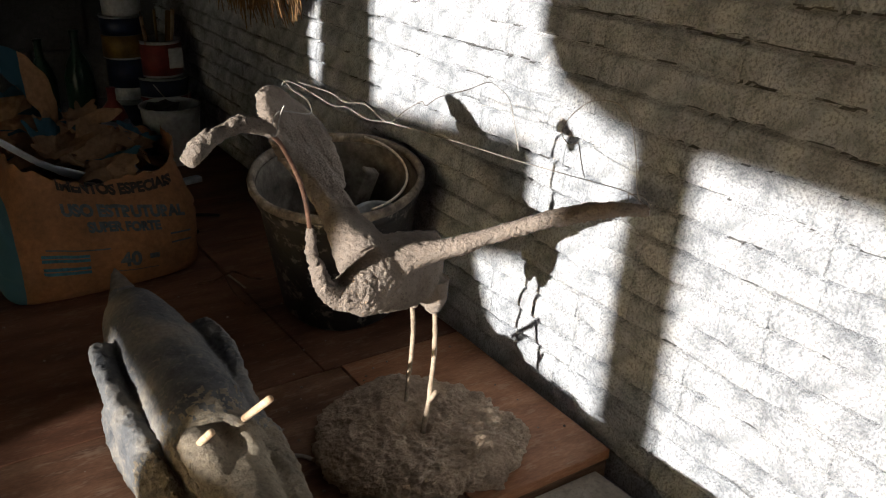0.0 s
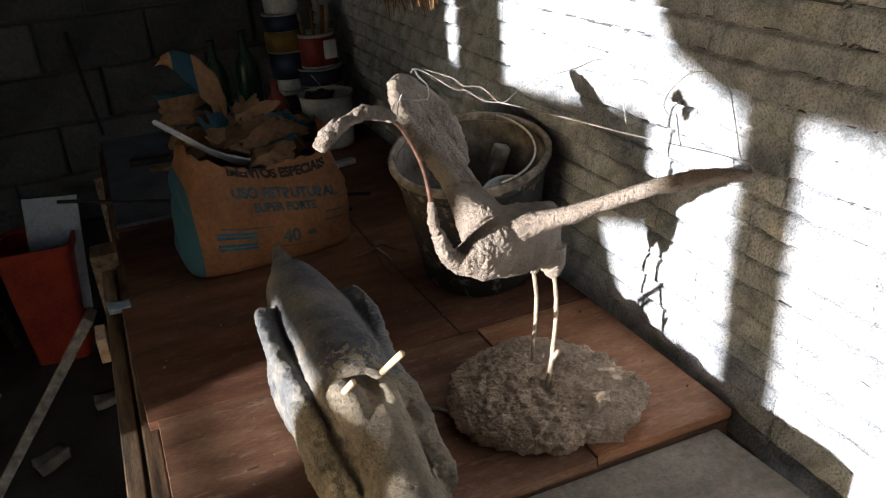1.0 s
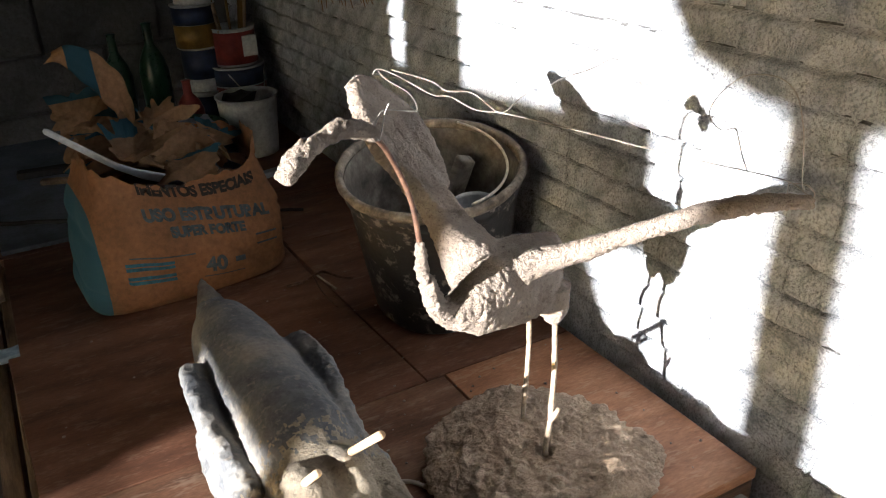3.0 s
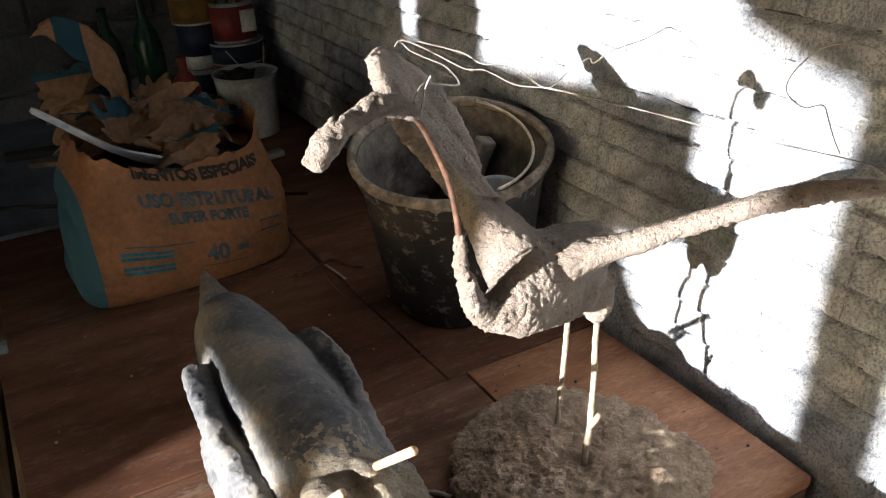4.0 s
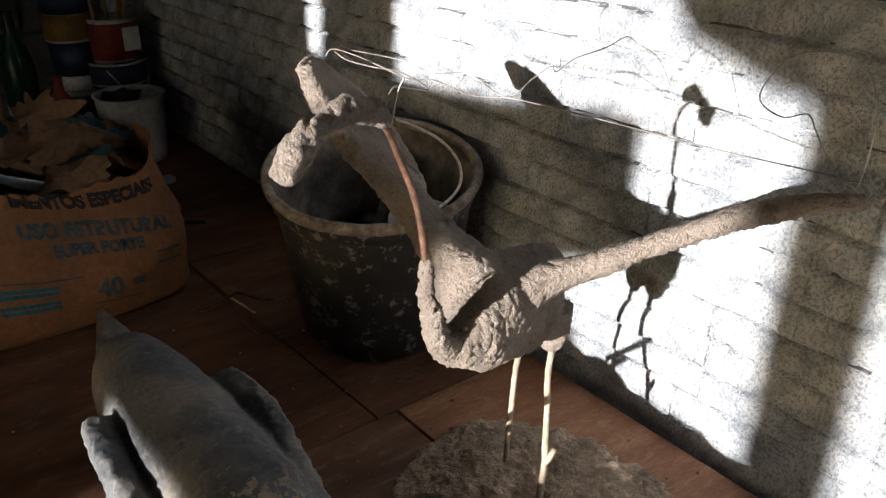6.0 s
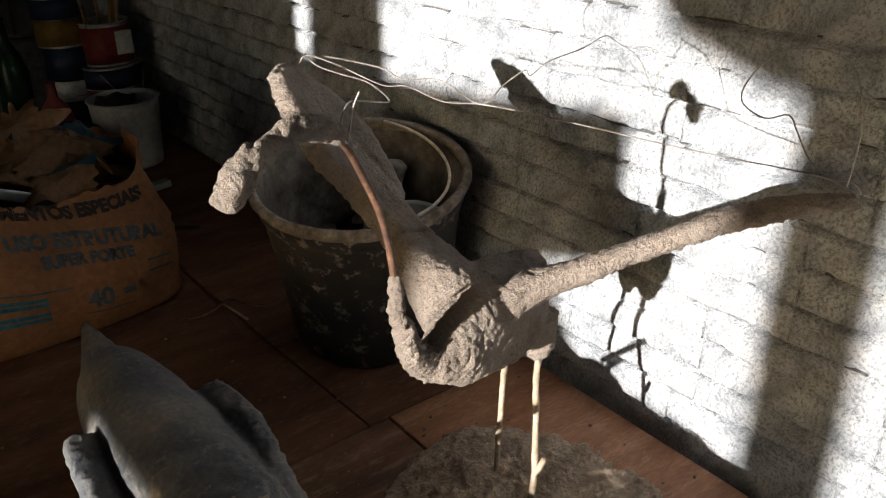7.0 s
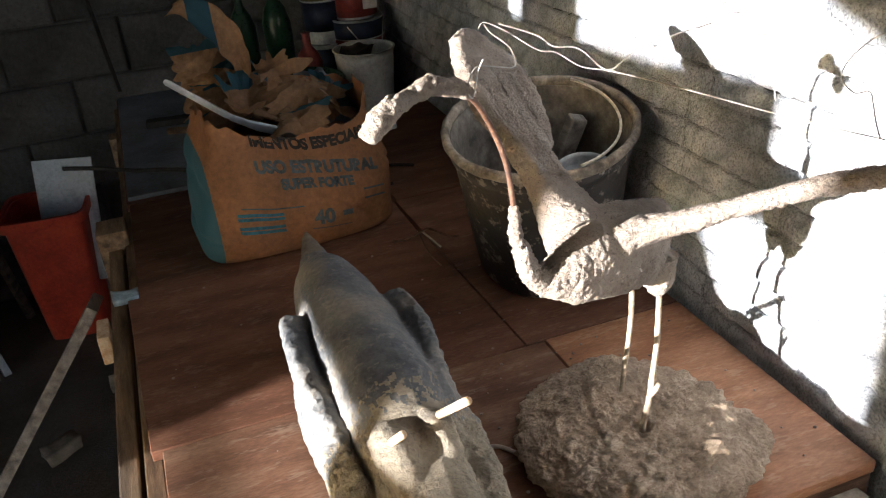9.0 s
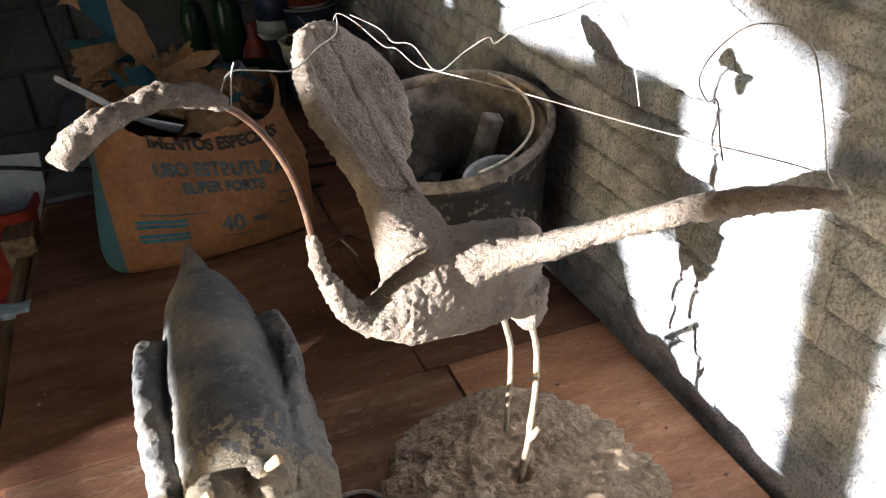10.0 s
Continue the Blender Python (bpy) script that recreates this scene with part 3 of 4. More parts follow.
# ---- the lying bird ----
def lying_bird():
    b = loft([
        ((0.274, 1.436, 0.868), (0.014, 0, 0), (0, 0, 0.018), 2),
        ((0.274, 1.428, 0.868), (0.030, 0, 0), (0, 0, 0.036), 2),
        ((0.275, 1.414, 0.866), (0.043, 0, 0), (0, 0, 0.051), 2),
        ((0.276, 1.390, 0.861), (0.053, 0, 0), (0, 0, 0.063), 2),
        ((0.277, 1.355, 0.854), (0.062, 0, 0), (0, 0, 0.074), 2),
        ((0.279, 1.305, 0.848), (0.069, 0, 0), (0, 0, 0.082), 2),
        ((0.281, 1.240, 0.844), (0.073, 0, 0), (0, 0, 0.083), 2.1),
        ((0.283, 1.150, 0.840), (0.074, 0, 0), (0, 0, 0.085), 2.2),
        ((0.283, 1.060, 0.838), (0.070, 0, 0), (0, 0, 0.085), 2.3),
        ((0.282, 0.960, 0.828), (0.060, 0, 0), (0, 0, 0.076), 2.3),
        ((0.278, 0.860, 0.818), (0.055, 0, 0), (0, 0, 0.068), 2.3),
        ((0.270, 0.740, 0.816), (0.050, 0, 0), (0, 0, 0.066), 2.3),
        ((0.258, 0.600, 0.830), (0.046, 0, 0), (0, 0, 0.066), 2.4),
        ((0.248, 0.470, 0.855), (0.044, 0, 0), (0, 0, 0.056), 2.4),
        ((0.246, 0.430, 0.866), (0.030, 0, 0), (0, 0, 0.036), 2.2)], 28)
    for side, pts in ((-1, (((0.190, 1.300, 0.890), 0.016, 0.012, 0.010), ((0.187, 1.275, 0.868), 0.038, 0.014, 0.012), ((0.185, 1.200, 0.842), 0.056, 0.015, 0.012), ((0.185, 1.100, 0.820), 0.060, 0.017, 0.004), ((0.190, 0.990, 0.804), 0.056, 0.019, -0.010), ((0.199, 0.880, 0.796), 0.048, 0.020, -0.014), ((0.208, 0.760, 0.790), 0.040, 0.018, -0.014), ((0.214, 0.660, 0.785), 0.026, 0.013, -0.01))),
                      (1, (((0.364, 1.306, 0.890), 0.014, 0.013, 0.010), ((0.368, 1.275, 0.870), 0.036, 0.015, 0.014), ((0.370, 1.200, 0.844), 0.056, 0.016, 0.014), ((0.364, 1.100, 0.826), 0.060, 0.018, 0.006), ((0.352, 0.990, 0.812), 0.058, 0.020, -0.006), ((0.338, 0.880, 0.802), 0.050, 0.022, -0.010), ((0.320, 0.760, 0.796), 0.040, 0.020, -0.012), ((0.310, 0.660, 0.79), 0.024, 0.014, -0.01)))):
        loft([((p[0] - side * 0.015, p[1] - 0.018, p[2] - 0.004), (w + 0.007, 0, 0.002 * side), (lean * side, 0, h), 2.4) for p, h, w, lean in pts], 18, b)
        # the filled joint between wing and flank
        tube([(0.279 + side * 0.064, 1.290, 0.785), (0.281 + side * 0.076, 1.230, 0.788), (0.281 + side * 0.074, 1.150, 0.800), (0.280 + side * 0.068, 1.000, 0.822), (0.274 + side * 0.055, 0.800, 0.815)], [0.020, 0.028, 0.032, 0.036, 0.032], 12, 4, b)
        tube([(0.280 + side * 0.064, 1.275, 0.775), (0.281 + side * 0.076, 1.150, 0.785), (0.274 + side * 0.055, 0.800, 0.775)], [0.03, 0.034, 0.02], 12, 4, b)
    # the pointed bill, set below the domed head
    loft([((0.273, 1.385, 0.862), (0.042, 0, 0), (0, 0.012, 0.044), 2), ((0.272, 1.420, 0.878), (0.033, 0, 0), (0, 0.010, 0.034), 2), ((0.271, 1.448, 0.898), (0.021, 0, 0), (0, 0.007, 0.021), 2), ((0.270, 1.468, 0.915), (0.011, 0, 0), (0, 0.004, 0.011), 2), ((0.270, 1.481, 0.927), (0.003, 0, 0), (0, 0.002, 0.003), 2)], 20, b)
    # hips and tail ridge
    tube([(0.300, 0.995, 0.880), (0.308, 0.955, 0.890), (0.300, 0.890, 0.855)], [0.02, 0.026, 0.02], 12, 4, b)
    tube([(0.252, 0.990, 0.880), (0.250, 0.940, 0.895), (0.258, 0.870, 0.855)], [0.02, 0.026, 0.02], 12, 4, b)
    b = fused(b, 0.0034)
    for v in b.verts:   # grooves between wings and belly stay rougher than the smooth breast
        off = abs(v.co.x - 0.28)
        k = 0.9 if off > 0.082 or (v.co.y < 1.03 and off > 0.045) else 0.22
        v.co += noise.noise_vector(v.co / 0.016) * 0.0040 * k + noise.noise_vector(v.co / 0.007) * 0.0024 * k
    roughen(b, ((0.06, 0.004), (0.006, 0.0008)))
    b.normal_update()
    for v in b.verts:   # dark cracks where the wings were set on, and crusts beside them
        f = max(0.0, min(1.0, (1.10 - v.co.y) / 0.42))
        for mid, wide, deep in ((0.214 + 0.010 * f, 0.0055, 0.012), (0.344 - 0.034 * f, 0.0045, 0.008)):
            d = abs(v.co.x - mid + 0.006 * noise.noise(Vector((v.co.y * 30, mid * 50, 0))))
            open_crack = max(0.0, 0.55 + 1.2 * noise.noise(Vector((v.co.y * 18, mid * 90, 3))))
            if v.co.y < 1.10 and v.co.z > 0.80:
                v.co.z -= deep * max(0.0, 1 - d / wide) * min(1.0, open_crack)
            if d < 0.03 and 0.90 < v.co.y < 1.16:
                v.co += v.normal * 0.004 * max(0.0, noise.noise(v.co / 0.008)) * (1 - d / 0.03)
    for v in b.verts:
        v.co.z = max(v.co.z, TOP + 0.0015)
    for f in b.faces:   # the darker bill, the tan rear behind a ragged line, grey elsewhere
        q = f.calc_center_median()
        bill = q.y > 1.437 or (q.y > 1.405 and q.z > 0.868 + (1.437 - q.y) * 2.0 and (q - Vector((0.274, 1.40, 0.866))).length > 0.058)
        # faces behind about y 1.015 take the tan material instead of the grey
        dry = q.y < 1.015 + 0.035 * noise.noise(q * 30) + 0.055 * noise.noise(q * 110) + 0.03 * noise.noise(q * 260)
        f.material_index = 2 if bill else 3 if dry else 0
    tube([(0.3125, 0.955, 0.915), (0.322, 0.880, 0.986)], 0.0050, 9, 1, b, 0.0006, 1)
    tube([(0.244, 0.935, 0.912), (0.254, 0.905, 0.946)], 0.0050, 9, 1, b, 0.0006, 1)
    return b


thing("bird_sculpture", lying_bird(), [M_GREYCLAY, M_BAMBOO, M_DARKCLAY, M_TANCLAY], "grey cement bird lying on its back with two cane leg pegs", "sculpture")


# ---- the stone under the standing bird ----
OUTLINE = ((-176, 0.156), (-150, 0.139), (-118, 0.130), (-93, 0.130), (-62, 0.158), (-29, 0.174), (2, 0.143), (38, 0.152), (76, 0.170), (97, 0.166), (122, 0.158), (157, 0.156), (184, 0.156))


def stone():
    b = bmesh.new()
    bmesh.ops.create_icosphere(b, subdivisions=7, radius=1)
    for v in b.verts:
        d = v.co.copy()
        a = math.degrees(math.atan2(d.y, d.x))
        a = a if a >= -176 else a + 360
        flat = math.hypot(d.x, d.y)
        for (a0, r0), (a1, r1) in zip(OUTLINE, OUTLINE[1:]):
            if a0 <= a <= a1:
                k = (a - a0) / (a1 - a0)
                r = r0 + (r1 - r0) * k * k * (3 - 2 * k)
        r += 0.006 * noise.noise(Vector((d.x * 5, d.y * 5, 3.0))) + 0.004 * noise.noise(Vector((d.x * 14, d.y * 14, 1.0)))
        a = math.radians(a)
        h = max(0.0, 1 - flat ** 9) ** 0.5
        z = (0.012 + 0.020 * (1 - flat ** 2)) * h if d.z > 0 else -0.036 * h
        grow = 1.0 if d.z > 0 else 0.97
        p = Vector((math.cos(a) * r * flat * grow, math.sin(a) * r * flat * grow, z))
        lump = noise.noise(p / 0.06) * 0.007 + noise.noise(p / 0.018) * 0.0045 + noise.noise(p / 0.009) * 0.0034 + noise.noise(p / 0.0045) * 0.0022
        wob = p + noise.noise_vector(p / 0.025) * 0.010
        for cell, tall in ((0.034, 0.011), (0.015, 0.010)):   # flakes and pebbles
            near = noise.voronoi(Vector((wob.x * 0.8, wob.y * 1.3, wob.z * 0.6)) / cell)[0]
            lump += tall * min(1.0, (near[1] - near[0]) * 3.0) * max(0.0, 0.15 + noise.noise(p / (cell * 1.7) + Vector((0, 9, cell))))
        lump -= 0.007 * max(0.0, noise.noise(p / 0.022 + Vector((7, 0, 0))) - 0.2)
        if (p.x + 0.002) ** 2 + (p.y + 0.019) ** 2 < 0.013 ** 2 and d.z > 0:
            lump -= 0.012
        p += d.normalized() * lump
        v.co = Vector((0.58, 0.955, TOP + 0.034)) + p
        v.co.z = max(v.co.z, TOP + 0.0015)
    return b


thing("stone_base", stone(), M_ROCK, "flat rough brown stone lump carrying the bird's legs", "stone")


# ---- the cement bag ----
BA = radians(4.0)
BAG = Matrix.Translation((0.308, 1.905, TOP)) @ Matrix.Rotation(BA, 4, "Z")
HW, HD = 0.206, 0.122


def bag_point(a, h):
    """A point of the bag's skin, in the bag's own metres: a is the way round, h the share of the height."""
    ca, sa = math.cos(a), math.sin(a)
    dx, dy = ca * HW, sa * HW
    r = 1 / ((abs(dx) / HW) ** 7 + (abs(dy) / HD) ** 7) ** (1 / 7)
    x, y = dx * r / HW, dy * r / HD
    belly = 1 - 0.10 * h ** 2 + 0.04 * math.sin(math.pi * min(1, h * 1.1))
    foot = 1 - 0.05 * max(0, 1 - h / 0.07) ** 2
    bulge = 0.045 * math.sin(math.pi * min(1, 0.15 + h * 0.85)) * (1 - x * x * 0.8) * max(0, -y)
    px = x * HW * belly * foot + 0.040 * h * max(0, -x)
    py = y * HD * belly * foot - bulge + 0.015 * h * max(0, -y)
    top = 0.250 + 0.035 * max(0, -x) ** 1.5 - 0.030 * (1 - x * x) * max(0, -y) + 0.03 * max(0, y)
    p = Vector((px, py, 0.002 + h * top))
    fold = noise.noise(Vector((px * 9, p.z * 16, py * 5))) * 0.009 + noise.noise(Vector((px * 26, p.z * 20, py * 12))) * 0.0034 - 0.006 * max(0, 0.12 - abs(noise.noise(Vector((px * 7 + 4, p.z * 11 + px * 6, 1.5))))) * 8
    out = Vector((x, y, 0)).normalized()
    return p + out * fold * min(1, h * 6)


def front_place(x, z):
    """The front of the bag at x to its right and z up, in the bag's own metres."""
    h = z / 0.235
    for _ in range(4):
        lo, hi = 1.02 * math.pi, 1.98 * math.pi
        for _ in range(22):
            a = (lo + hi) / 2
            if bag_point(a, h).x < x:
                lo = a
            else:
                hi = a
        h += (z - bag_point(a, h).z) / 0.24
    return bag_point(a, h)


M_PAPER = printed_paper("printed_kraft_paper", ((0, -0.30, -0.172),))
M_SCRAP = printed_paper("crumpled_kraft_paper", ((1, 0.030, 0.055),), (0.25, 0.155, 0.09))
bag = thing("cement_bag", None, None, "half-empty torn brown paper cement bag with teal print", "cement bag", at=BAG)
b = bmesh.new()
NA, NH = 200, 60
rings = []
for j in range(NH + 1):
    rings.append([b.verts.new(bag_point(2 * math.pi * i / NA, j / NH)) for i in range(NA)])
for v in rings[-1]:   # torn mouth
    v.co.z += 0.012 * noise.noise(v.co * 40) + 0.014 * noise.noise(v.co * 12) + (0.045 * max(0, 1 - abs(v.co.x - 0.185) / 0.03) if v.co.y < 0.02 else 0)
for r0, r1 in zip(rings, rings[1:]):
    for i in range(NA):
        b.faces.new((r0[i], r0[(i + 1) % NA], r1[(i + 1) % NA], r1[i]))
b.faces.new(rings[0][::-1])
part("sack", b, M_PAPER, bag)
b = bmesh.new()   # the powder inside
grid = [[b.verts.new((-0.165 + 0.33 * i / 20, -0.10 + 0.19 * j / 12, 0.175 + 0.02 * noise.noise(Vector((i * 0.3, j * 0.3, 1))))) for j in range(13)] for i in range(21)]
for i in range(20):
    for j in range(12):
        b.faces.new((grid[i][j], grid[i + 1][j], grid[i + 1][j + 1], grid[i][j + 1]))
part("cement_powder", b, M_ROCK, bag, "grey cement powder")


def sheet(w, h, seed, crumple=0.02, curl=0.0, torn=0.02, nx=22, ny=18):
    """A torn sheet of stiff paper, w by h, flat at first in its own x and y, with sharp folds across it."""
    pick = random.Random(int(seed * 10))
    folds = []
    for k in range(7):
        a = pick.uniform(0, math.pi)
        folds.append((math.cos(a), math.sin(a), pick.uniform(-0.35, 0.35) * max(w, h), pick.uniform(-1, 1)))
    b = bmesh.new()
    g = []
    for i in range(nx + 1):
        row = []
        for j in range(ny + 1):
            u, v = i / nx - 0.5, j / ny - 0.5
            edge = 1 + torn / w * (noise.noise(Vector((seed, math.atan2(v, u) * 3, 2.0))) * 2 + 0.35 * noise.noise(Vector((seed, math.atan2(v, u) * 6, 5.0))))
            x, y = u * w * edge, v * h * edge
            z = sum(abs(x * ca + y * sa - off) * k for ca, sa, off, k in folds) * crumple * 14
            z += 0.12 * crumple * noise.noise(Vector((x * 60, y * 60, seed)))
            row.append(b.verts.new((x, y, z)))
        g.append(row)
    for i in range(nx):
        for j in range(ny):
            b.faces.new((g[i][j], g[i + 1][j], g[i + 1][j + 1], g[i][j + 1]))
    bmesh.ops.solidify(b, geom=b.faces[:], thickness=0.0007)
    return b


def flap(w, h, seed, m, material=None, crumple=0.02, curl=0.0, torn=0.02, label=""):
    b = sheet(w, h, seed, crumple, curl, torn)
    b.transform(Matrix.Identity(4))
    ob = part("torn_flap", b, material or M_SCRAP, bag, label, False)
    ob.matrix_basis = m
    return ob


b = bmesh.new()   # the long flap that arches up and curls over
line = catmull([(-0.030, 0.06, 0.305), (-0.038, 0.055, 0.362), (-0.060, 0.05, 0.415), (-0.092, 0.045, 0.455), (-0.128, 0.045, 0.484), (-0.152, 0.05, 0.480)], 7)
rows = []
for i, p in enumerate(line):
    f = i / (len(line) - 1)
    wide = 0.050 * (0.7 + 0.5 * math.sin(math.pi * min(1, f * 1.1))) * (1 + 0.25 * noise.noise(Vector((f * 6, 0, 0))))
    rows.append([b.verts.new(p + Vector((-0.74, -0.35, -0.57)) * wide * (j / 8 - 0.5) + noise.noise_vector(p * 22 + Vector((0, j * 0.35, 0))) * 0.008) for j in range(9)])
for r0, r1 in zip(rows, rows[1:]):
    for j in range(8):
        b.faces.new((r0[j], r0[j + 1], r1[j + 1], r1[j]))
bmesh.ops.solidify(b, geom=b.faces[:], thickness=0.0008)
part("torn_flap", b, printed_paper("arched_kraft_paper", ((0, -0.125, -0.078),), (0.34, 0.195, 0.10)), bag, "tall arching paper flap with a teal stripe")
for w, h, seed, m in ((0.10, 0.09, 31.1, pose(-0.11, 0.075, 0.355, 78, 0, 8)), (0.10, 0.12, 4.1, pose(-0.105, 0.05, 0.330, 62, 10, -20)),
                      (0.19, 0.11, 2.2, pose(-0.03, 0.03, 0.318, 24, 14, 8)), (0.16, 0.10, 7.7, pose(0.035, 0.05, 0.312, 28, 30, 20)),
                      (0.11, 0.09, 9.4, pose(0.095, 0.00, 0.265, 35, 40, 10)), (0.10, 0.07, 12.8, pose(0.04, -0.055, 0.250, 34, -12, -30)),
                      (0.10, 0.10, 15.5, pose(-0.06, -0.035, 0.270, 14, 10, 30)), (0.15, 0.07, 21.3, pose(-0.05, -0.01, 0.300, 30, 16, 4)),
                      (0.12, 0.06, 24.9, pose(0.06, -0.01, 0.292, 42, 26, 16)), (0.08, 0.08, 27.2, pose(0.12, 0.02, 0.262, 50, 36, -18)),
                      (0.13, 0.07, 35.6, pose(-0.085, 0.02, 0.305, 48, 8, -12)), (0.07, 0.06, 38.4, pose(0.00, 0.01, 0.335, 56, -18, 40)),
                      (0.09, 0.05, 41.7, pose(0.135, -0.035, 0.245, 30, 40, 25))):
    flap(w, h, seed, m, M_SCRAP, 0.036, 0, 0.028)
flap(0.12, 0.10, 18.5, pose(0.14, 0.07, 0.255, 40, 10, -10), M_SHEET, 0.030, 0, 0.03, "dusty blue plastic lining")


def lettering(name, text, x, z, size, material, slope=0.0, wide=1.0, bold=0.0, sag=0.0):
    """Printed words that lie on the bag's front."""
    cu = bpy.data.curves.new("words", "FONT")
    cu.body, cu.size, cu.offset = text, size, bold
    ob = new("words", cu)
    dg = bpy.context.evaluated_depsgraph_get()
    me = bpy.data.meshes.new_from_object(ob.evaluated_get(dg))
    bpy.data.objects.remove(ob)
    b = bmesh.new()
    b.from_mesh(me)
    bpy.data.meshes.remove(me)
    bmesh.ops.triangulate(b, faces=b.faces[:])
    for _ in range(2):
        long_edges = [q for q in b.edges if q.calc_length() > 0.007]
        if long_edges:
            bmesh.ops.subdivide_edges(b, edges=long_edges, cuts=1)
            bmesh.ops.triangulate(b, faces=b.faces[:])
    for v in b.verts:
        px = x + v.co.x * wide
        v.co = front_place(px, z + v.co.y + slope * (px - x) - sag * (1 - ((px - 0.05) / 0.14) ** 2)) + Vector((0, -0.0016, 0))
    part(name, b, material, bag, "", False)


lettering("lettering", "IMENTOS ESPECIAIS", -0.078, 0.236, 0.027, M_INKDARK, -0.10, 0.98, 0.0016, 0.022)
lettering("lettering", "USO ESTRUTURAL", -0.080, 0.183, 0.030, M_INK, -0.19, 1.0, 0.0018)
lettering("lettering", "SUPER FORTE", -0.038, 0.146, 0.024, M_INK, -0.17, 1.0, 0.0016)
lettering("lettering", "40", 0.012, 0.062, 0.042, M_INK, -0.08, 1.0, 0.0018)
for x, z, w, h in ((-0.135, 0.098, 0.088, 0.017), (-0.135, 0.070, 0.088, 0.017)):
    for row in range(2):
        b = bmesh.new()
        n = 14
        lo = [b.verts.new(front_place(x + w * i / n, z + row * h * 0.55 - 0.13 * w * i / n) + Vector((0, -0.0016, 0))) for i in range(n + 1)]
        hi = [b.verts.new(front_place(x + w * i / n, z + row * h * 0.55 + h * 0.42 - 0.13 * w * i / n) + Vector((0, -0.0016, 0))) for i in range(n + 1)]
        for i in range(n):
            b.faces.new((lo[i], lo[i + 1], hi[i + 1], hi[i]))
        part("print_bar", b, M_INKBLUE, bag)
for x, z, w, h in ((-0.125, 0.122, 0.12, 0.003), (0.072, 0.066, 0.022, 0.012), (0.005, 0.052, 0.085, 0.002), (0.125, 0.085, 0.05, 0.004), (0.125, 0.105, 0.05, 0.004)):
    b = bmesh.new()
    n = 12
    lo = [b.verts.new(front_place(x + w * i / n, z - 0.14 * w * i / n) + Vector((0, -0.0016, 0))) for i in range(n + 1)]
    hi = [b.verts.new(front_place(x + w * i / n, z - 0.14 * w * i / n + h) + Vector((0, -0.0016, 0))) for i in range(n + 1)]
    for i in range(n):
        b.faces.new((lo[i], lo[i + 1], hi[i + 1], hi[i]))
    part("print_bar", b, M_INK, bag)

axis = (Vector((0.345, 1.885, 0.955)) - Vector((0.110, 1.888, 1.110)))
wide = Vector((0.25, -0.75, 0.60)).normalized()
wide = (wide - axis.normalized() * wide.dot(axis.normalized())).normalized()
thick = axis.normalized().cross(wide)
b = loft([(Vector((0.110, 1.888, 1.110)) + axis * f + thick * 0.02 * math.sin(f * 3.1), wide * w, thick * t, 2.6) for f, w, t in ((0, 0.006, 0.002), (0.02, 0.010, 0.0035), (0.5, 0.011, 0.004), (0.62, 0.013, 0.004), (0.72, 0.019, 0.004), (0.95, 0.021, 0.004), (1.0, 0.012, 0.003))], 16)
thing("stirring_paddle", b, M_PALE, "dusty white plastic paddle stuck into the open bag", "paddle")


# ---- the mixing bucket and what lies in it ----
tilt = Vector((-0.10, -0.15, 1)).normalized()
BUCKET = Matrix.Translation((0.683, 1.430, 1.054)) @ Vector((0, 0, 1)).rotation_difference(tilt).to_matrix().to_4x4() @ Matrix.Diagonal((1, 1, 1.12, 1)) @ Matrix.Translation((0, 0, -0.255))
bucket = thing("mixing_bucket", None, None, "grimy black plastic builder's bucket caked with cement, tilted by the wall", "bucket", at=BUCKET)
b = lathe([(0.10, 0.0), (0.122, 0.0), (0.126, 0.006), (0.138, 0.10), (0.152, 0.215), (0.154, 0.222), (0.158, 0.224), (0.163, 0.250), (0.162, 0.250), (0.156, 0.249), (0.148, 0.20), (0.133, 0.09), (0.120, 0.012), (0.02, 0.010)], 72)
for v in b.verts:
    v.co += noise.noise_vector(v.co * 7) * 0.003
part("shell", b, M_BUCKET, bucket)
b = lathe([(0.155, 0.243), (0.164, 0.243), (0.1685, 0.249), (0.1685, 0.256), (0.164, 0.260), (0.158, 0.259), (0.155, 0.255), (0.154, 0.249)], 72, None, (0, 0), False)
for v in b.verts:
    v.co += noise.noise_vector(v.co * 7) * 0.003 + noise.noise_vector(v.co * 60) * 0.0012
part("rim", b, M_RIM, bucket, "cement-caked rim")
b = lathe([(0.133, 0.098), (0.1365, 0.12), (0.147, 0.20), (0.1545, 0.246), (0.152, 0.246), (0.144, 0.20), (0.133, 0.12), (0.128, 0.10)], 72, None, (0, 0), False)
for v in b.verts:
    v.co += noise.noise_vector(v.co * 7) * 0.003 + noise.noise_vector(v.co * 40) * 0.0015
part("crust", b, M_CRUST, bucket, "brown cement crust inside the bucket")
b = lathe([(0.005, 0.095), (0.06, 0.098), (0.11, 0.100), (0.1325, 0.108)], 40)
for v in b.verts:
    v.co.z += 0.012 * noise.noise(v.co * 25)
part("dried_cement", b, M_CRUST, bucket, "dried cement in the bottom")
hp = []
for k in range(13):
    a = radians(42 - 135 * k / 12)
    r = 0.156 - 0.022 * math.sin(math.pi * k / 12)
    hp.append((r * math.cos(a), r * math.sin(a), 0.258 - 0.006 * math.sin(math.pi * k / 12)))
part("handle", tube(hp, 0.0024, 8, 4), M_STRING, bucket, "wire bail fallen inside the rim")
a = radians(42)
